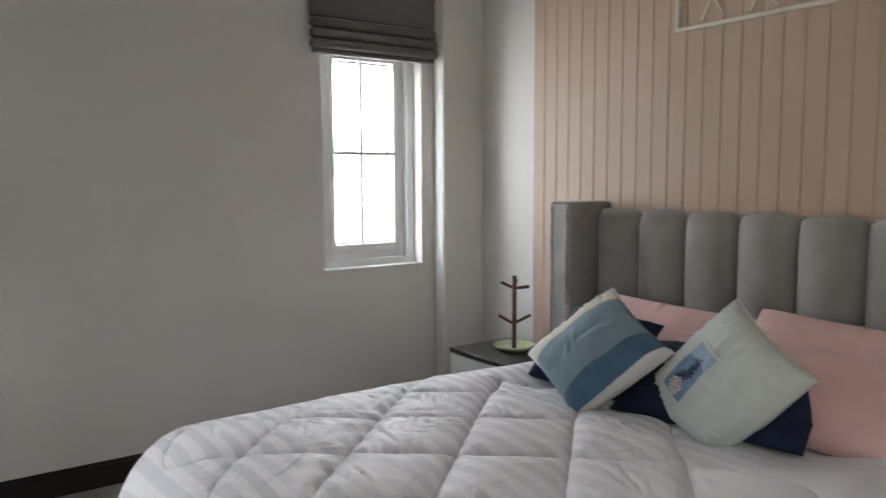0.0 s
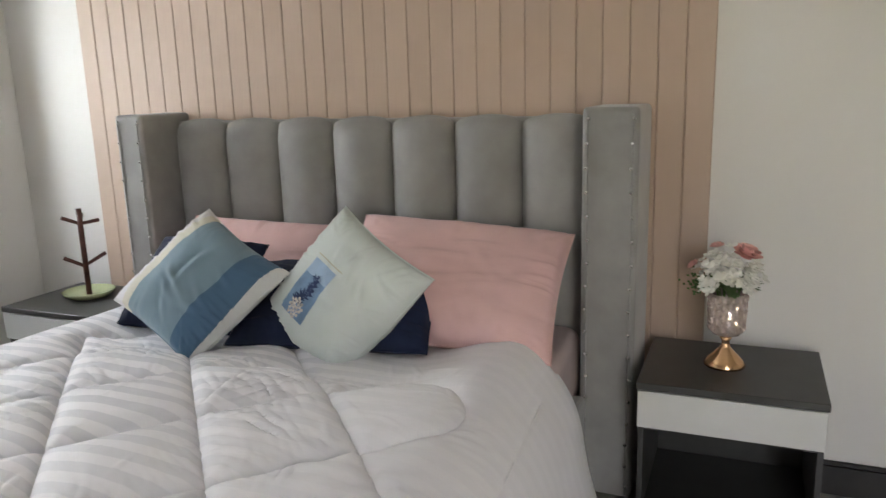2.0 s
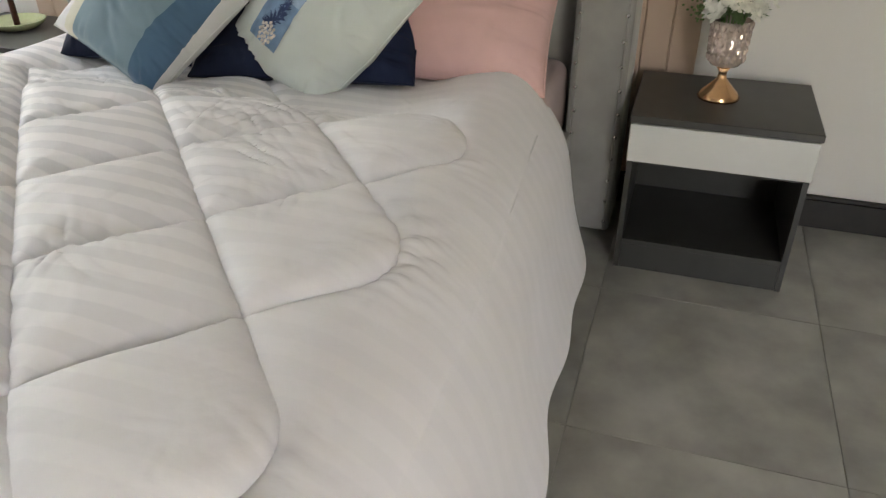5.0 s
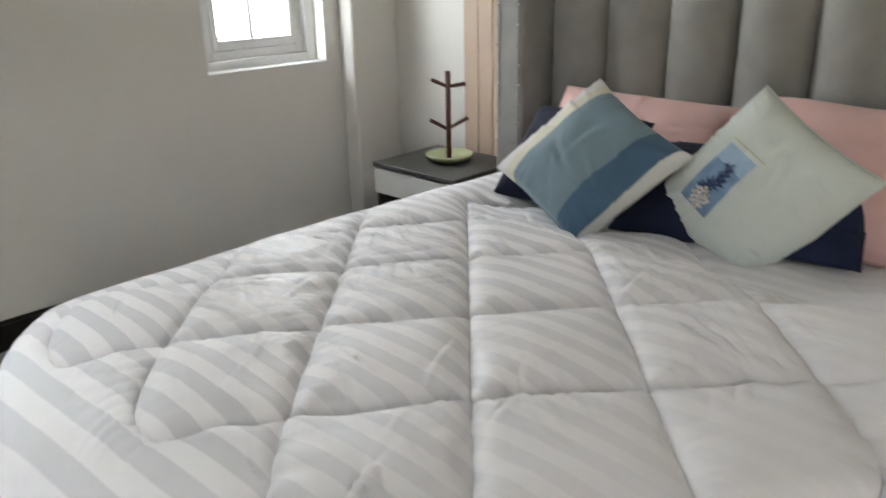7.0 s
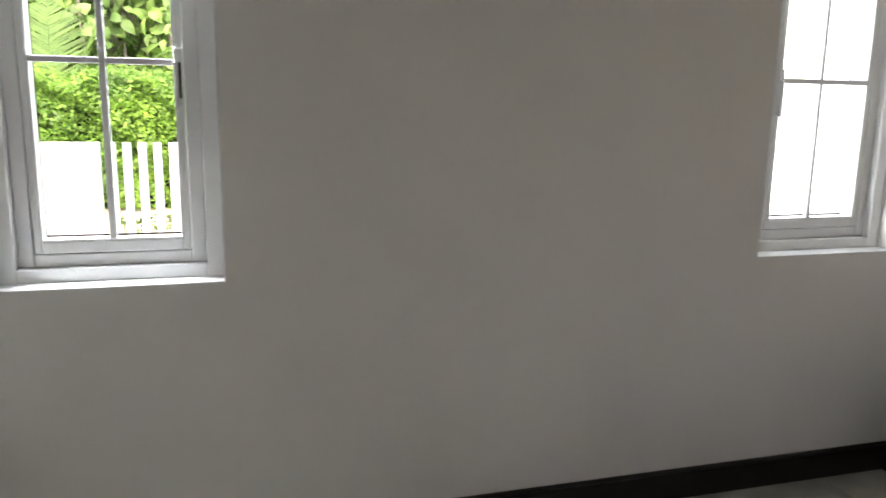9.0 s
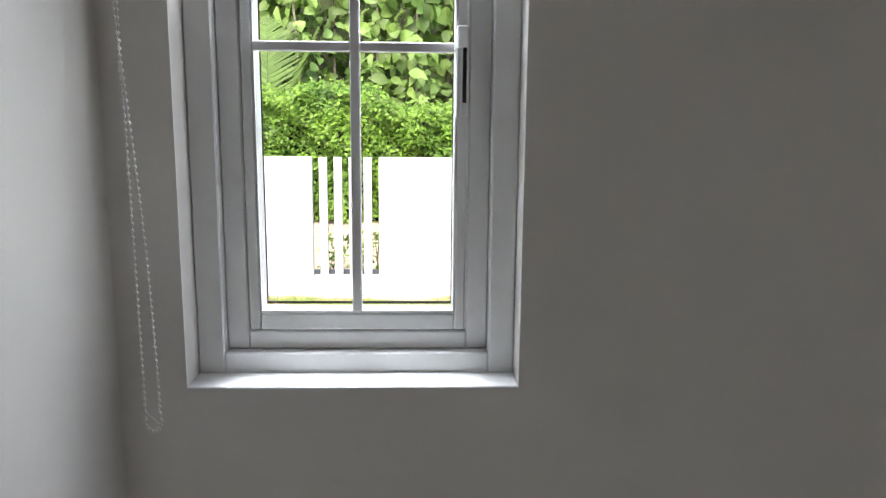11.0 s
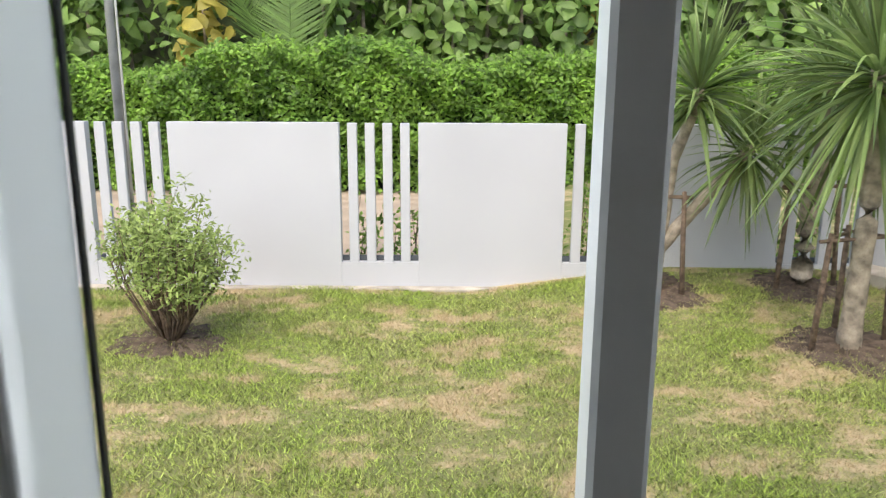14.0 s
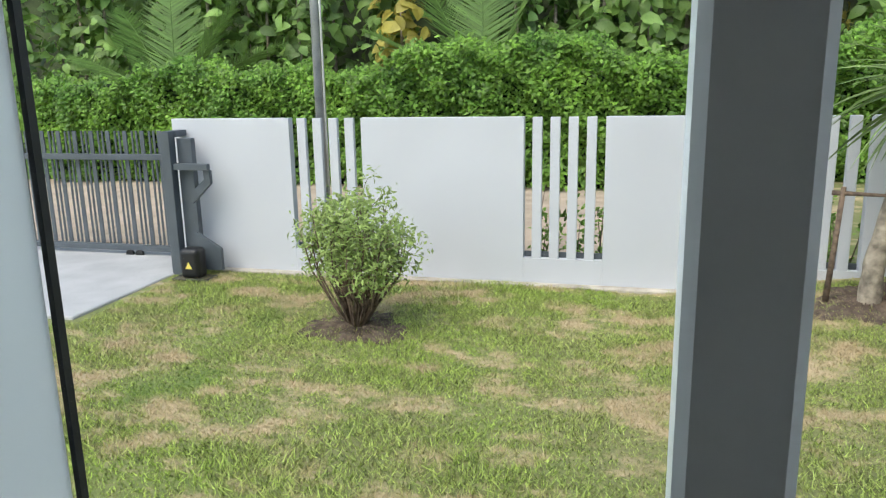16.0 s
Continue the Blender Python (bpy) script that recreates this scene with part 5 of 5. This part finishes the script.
def soil_ring(x, y, r, seed):
    rng = np.random.default_rng(seed)
    b = bmesh.new()
    n = 90
    c = b.verts.new((x, y, ground_z(x, y) + 0.03))
    rings = []
    for q, hh in ((0.2, 0.03), (0.4, 0.026), (0.6, 0.024), (0.75, 0.022), (0.9, 0.016), (1.05, -0.01)):
        ring = []
        for k in range(n):
            a = k * math.tau / n
            rr = r * q * (1 + 0.12 * math.sin(3 * a + seed) + 0.08 * math.sin(7 * a) + rng.normal(0, 0.02))
            px, py = x + rr * math.cos(a), y + rr * 0.9 * math.sin(a)
            ring.append(b.verts.new((px, py, ground_z(px, py) + hh + rng.normal(0, 0.011))))
        rings.append(ring)
    for k in range(n):
        b.faces.new((c, rings[0][k], rings[0][(k + 1) % n]))
        for r0, r1 in zip(rings, rings[1:]):
            b.faces.new((r0[k], r1[k], r1[(k + 1) % n], r0[(k + 1) % n]))
    tagged(part("soil_ring", b, SOIL, smooth=True), "dark bare soil dug round a plant", "soil", kind="stuff")


shrub()


def rosette(bm, c, axis, n, length, rng, lowest=-0.85):
    """A tuft of arching sword leaves, folded along the middle, round a stem's tip."""
    ax = Vector(axis).normalized()
    q = ax.to_track_quat("Z", "Y")
    for k in range(n):
        a = k * 2.39996 + rng.normal(0, 0.25)
        t0 = (k + 0.5) / n
        e = math.radians(86) - (math.radians(86) - lowest) * t0 ** 0.85 + rng.normal(0, 0.12)
        d = q @ Vector((math.cos(a) * math.cos(e), math.sin(a) * math.cos(e), math.sin(e)))
        s = d.cross(Vector((0, 0, 1)))
        s = (s if s.length > 0.05 else Vector((1, 0, 0))).normalized()
        s = (Matrix.Rotation(rng.normal(0, 0.45), 3, d) @ s).normalized()
        up = s.cross(d).normalized()
        L = length * rng.uniform(0.7, 1.12)
        bend = rng.uniform(0.18, 0.5) * math.hypot(d.x, d.y)
        base = Vector(c) - ax * 0.16 * t0 * length
        wide = rng.uniform(0.017, 0.026)
        prev = None
        for i in range(7):
            t = i / 6
            p = base + d * (0.02 + L * t * (1 - 0.12 * bend * t)) + Vector((0, 0, -bend * L * t ** 2.2))
            w = wide * min(1.0, 0.35 + 3.2 * t) * (1 - t ** 2.2) + 0.0006
            cur = (bm.verts.new(p - s * w + up * w * 0.35), bm.verts.new(p), bm.verts.new(p + s * w + up * w * 0.35))
            if prev:
                bm.faces.new((prev[0], prev[1], cur[1], cur[0]))
                bm.faces.new((prev[1], prev[2], cur[2], cur[1]))
            prev = cur


def yucca(x, y, stems, seed, label):
    rng = np.random.default_rng(seed)
    z0 = ground_z(x, y)
    o = thing("dragon_tree", label, "tree", (x, y, z0), group="dragon trees on the lawn")
    for pts, rad, ln, n, low in stems:
        p3 = [(x + a, y + b_, z0 + c) for a, b_, c in pts]
        m = len(p3)
        fine, rr = [], []
        for i in range(m - 1):
            for j in range(5):
                t = j / 5
                fine.append(tuple(Vector(p3[i]).lerp(Vector(p3[i + 1]), t)))
                rr.append((rad[i] * (1 - t) + rad[i + 1] * t) * (1 + 0.05 * math.sin(9 * (i + t) + seed)))
        fine.append(p3[-1])
        rr.append(rad[-1])
        part("trunk", limb(bmesh.new(), fine, rr, 12), BARK, o)
        if n:
            b = bmesh.new()
            ax = Vector(p3[-1]) - Vector(p3[-2])
            rosette(b, p3[-1], ax.normalized() + Vector((0, 0, 0.6)), n, ln, rng, low)
            part("crown", b, BLADE, o)
    soil_ring(x, y, 0.42, seed)


yucca(-1.47, 5.8, [([(0, 0, -0.03), (0.01, 0, 0.3), (0.07, 0, 0.75), (0.11, 0.02, 1.1), (0.25, 0.02, 1.5), (0.27, 0, 1.66)], [0.085, 0.075, 0.05, 0.047, 0.045, 0.04], 0.82, 130, -0.5), ([(0.03, 0, 0.36), (0.16, -0.03, 0.55), (0.36, -0.08, 0.82), (0.62, -0.1, 1.14), (0.68, -0.1, 1.22)], [0.055, 0.055, 0.05, 0.045, 0.04], 0.66, 110, -1.1)], 4, "forked dragon tree with sword leaves tied to stakes")
yucca(-0.39, 4.75, [([(0, 0, -0.03), (0.01, 0, 0.5), (0.02, 0, 1.0), (0.0, 0, 1.35), (-0.03, 0, 1.9)], [0.08, 0.068, 0.066, 0.062, 0.05], 1.1, 210, -1.05)], 6, "stout dragon tree with a thick crown of sword leaves")
yucca(-0.2, 5.9, [([(0, 0, -0.03), (0.0, 0, 0.6), (0.08, 0, 1.3), (0.1, 0, 1.75)], [0.09, 0.08, 0.07, 0.06], 0.95, 150, -0.7)], 8, "tall dragon tree with arching sword leaves")


def stakes(x, y, spots, seed, top):
    z0 = ground_z(x, y)
    o = thing("tree_stakes", "rough wooden stakes tied together round a tree trunk", "stakes", (x, y, z0))
    for a, b_ in spots:
        part("stake", limb(bmesh.new(), [(x + a, y + b_, z0 - 0.05), (x + a * 0.9, y + b_ * 0.9, z0 + top * 0.5), (x + a * 0.82, y + b_ * 0.85, z0 + top)], [0.022, 0.02, 0.018], 8), STAKE, o)
    for (a, b_), (c, d) in zip(spots, spots[1:] + spots[:1]):
        A_ = Vector((x + a * 0.84, y + b_ * 0.86, z0 + top - 0.05))
        B_ = Vector((x + c * 0.84, y + d * 0.86, z0 + top - 0.04))
        k = (B_ - A_) * 0.15
        part("cross_stick", rod(bmesh.new(), A_ - k, B_ + k, 0.014, 0.011, 7), STAKE, o)


stakes(-1.47, 5.8, [(-0.28, 0.05), (0.22, -0.12)], 1, 0.86)
stakes(-0.39, 4.75, [(-0.28, -0.05), (0.3, 0.08), (0.05, 0.3)], 2, 0.82)
stakes(-0.2, 5.9, [(-0.25, -0.1), (0.28, 0.0)], 3, 0.9)

# ---- pieces of the setting ----
plank = bmesh.new()
box(plank, -0.012, -0.0430, 0, 0, 0.0430, TOP - 0.118, 0.0035)
plank_me = bpy.data.meshes.new("plank")
plank.to_mesh(plank_me)
plank.free()
plank_me.materials.append(PANEL)
panelling = tagged(part("panelling", box(bmesh.new(), -0.006, -3.174, 0.118, -0.001, -0.558, TOP - 0.002), PANEL), "dusty pink grooved wood panelling behind the bed", "panelling", kind="structure")
for k in range(30):
    pl = new("plank", plank_me)
    pl.parent = panelling
    pl.location = (-0.0035, -0.556 - 0.0873 * (k + 0.5), 0.117)

tile = bmesh.new()
box(tile, -0.2993, -0.2993, -0.0035, 0.2993, 0.2993, 0.0, 0.0006)
tile_me = bpy.data.meshes.new("tile")
tile.to_mesh(tile_me)
tile.free()
tile_me.materials.append(TILE)
for i in range(6):
    for j in range(12):
        tl = new("tile", tile_me)
        tl.parent = floor
        tl.location = (-0.3 - 0.6 * i, -0.31 - 0.6 * j, 0.0)
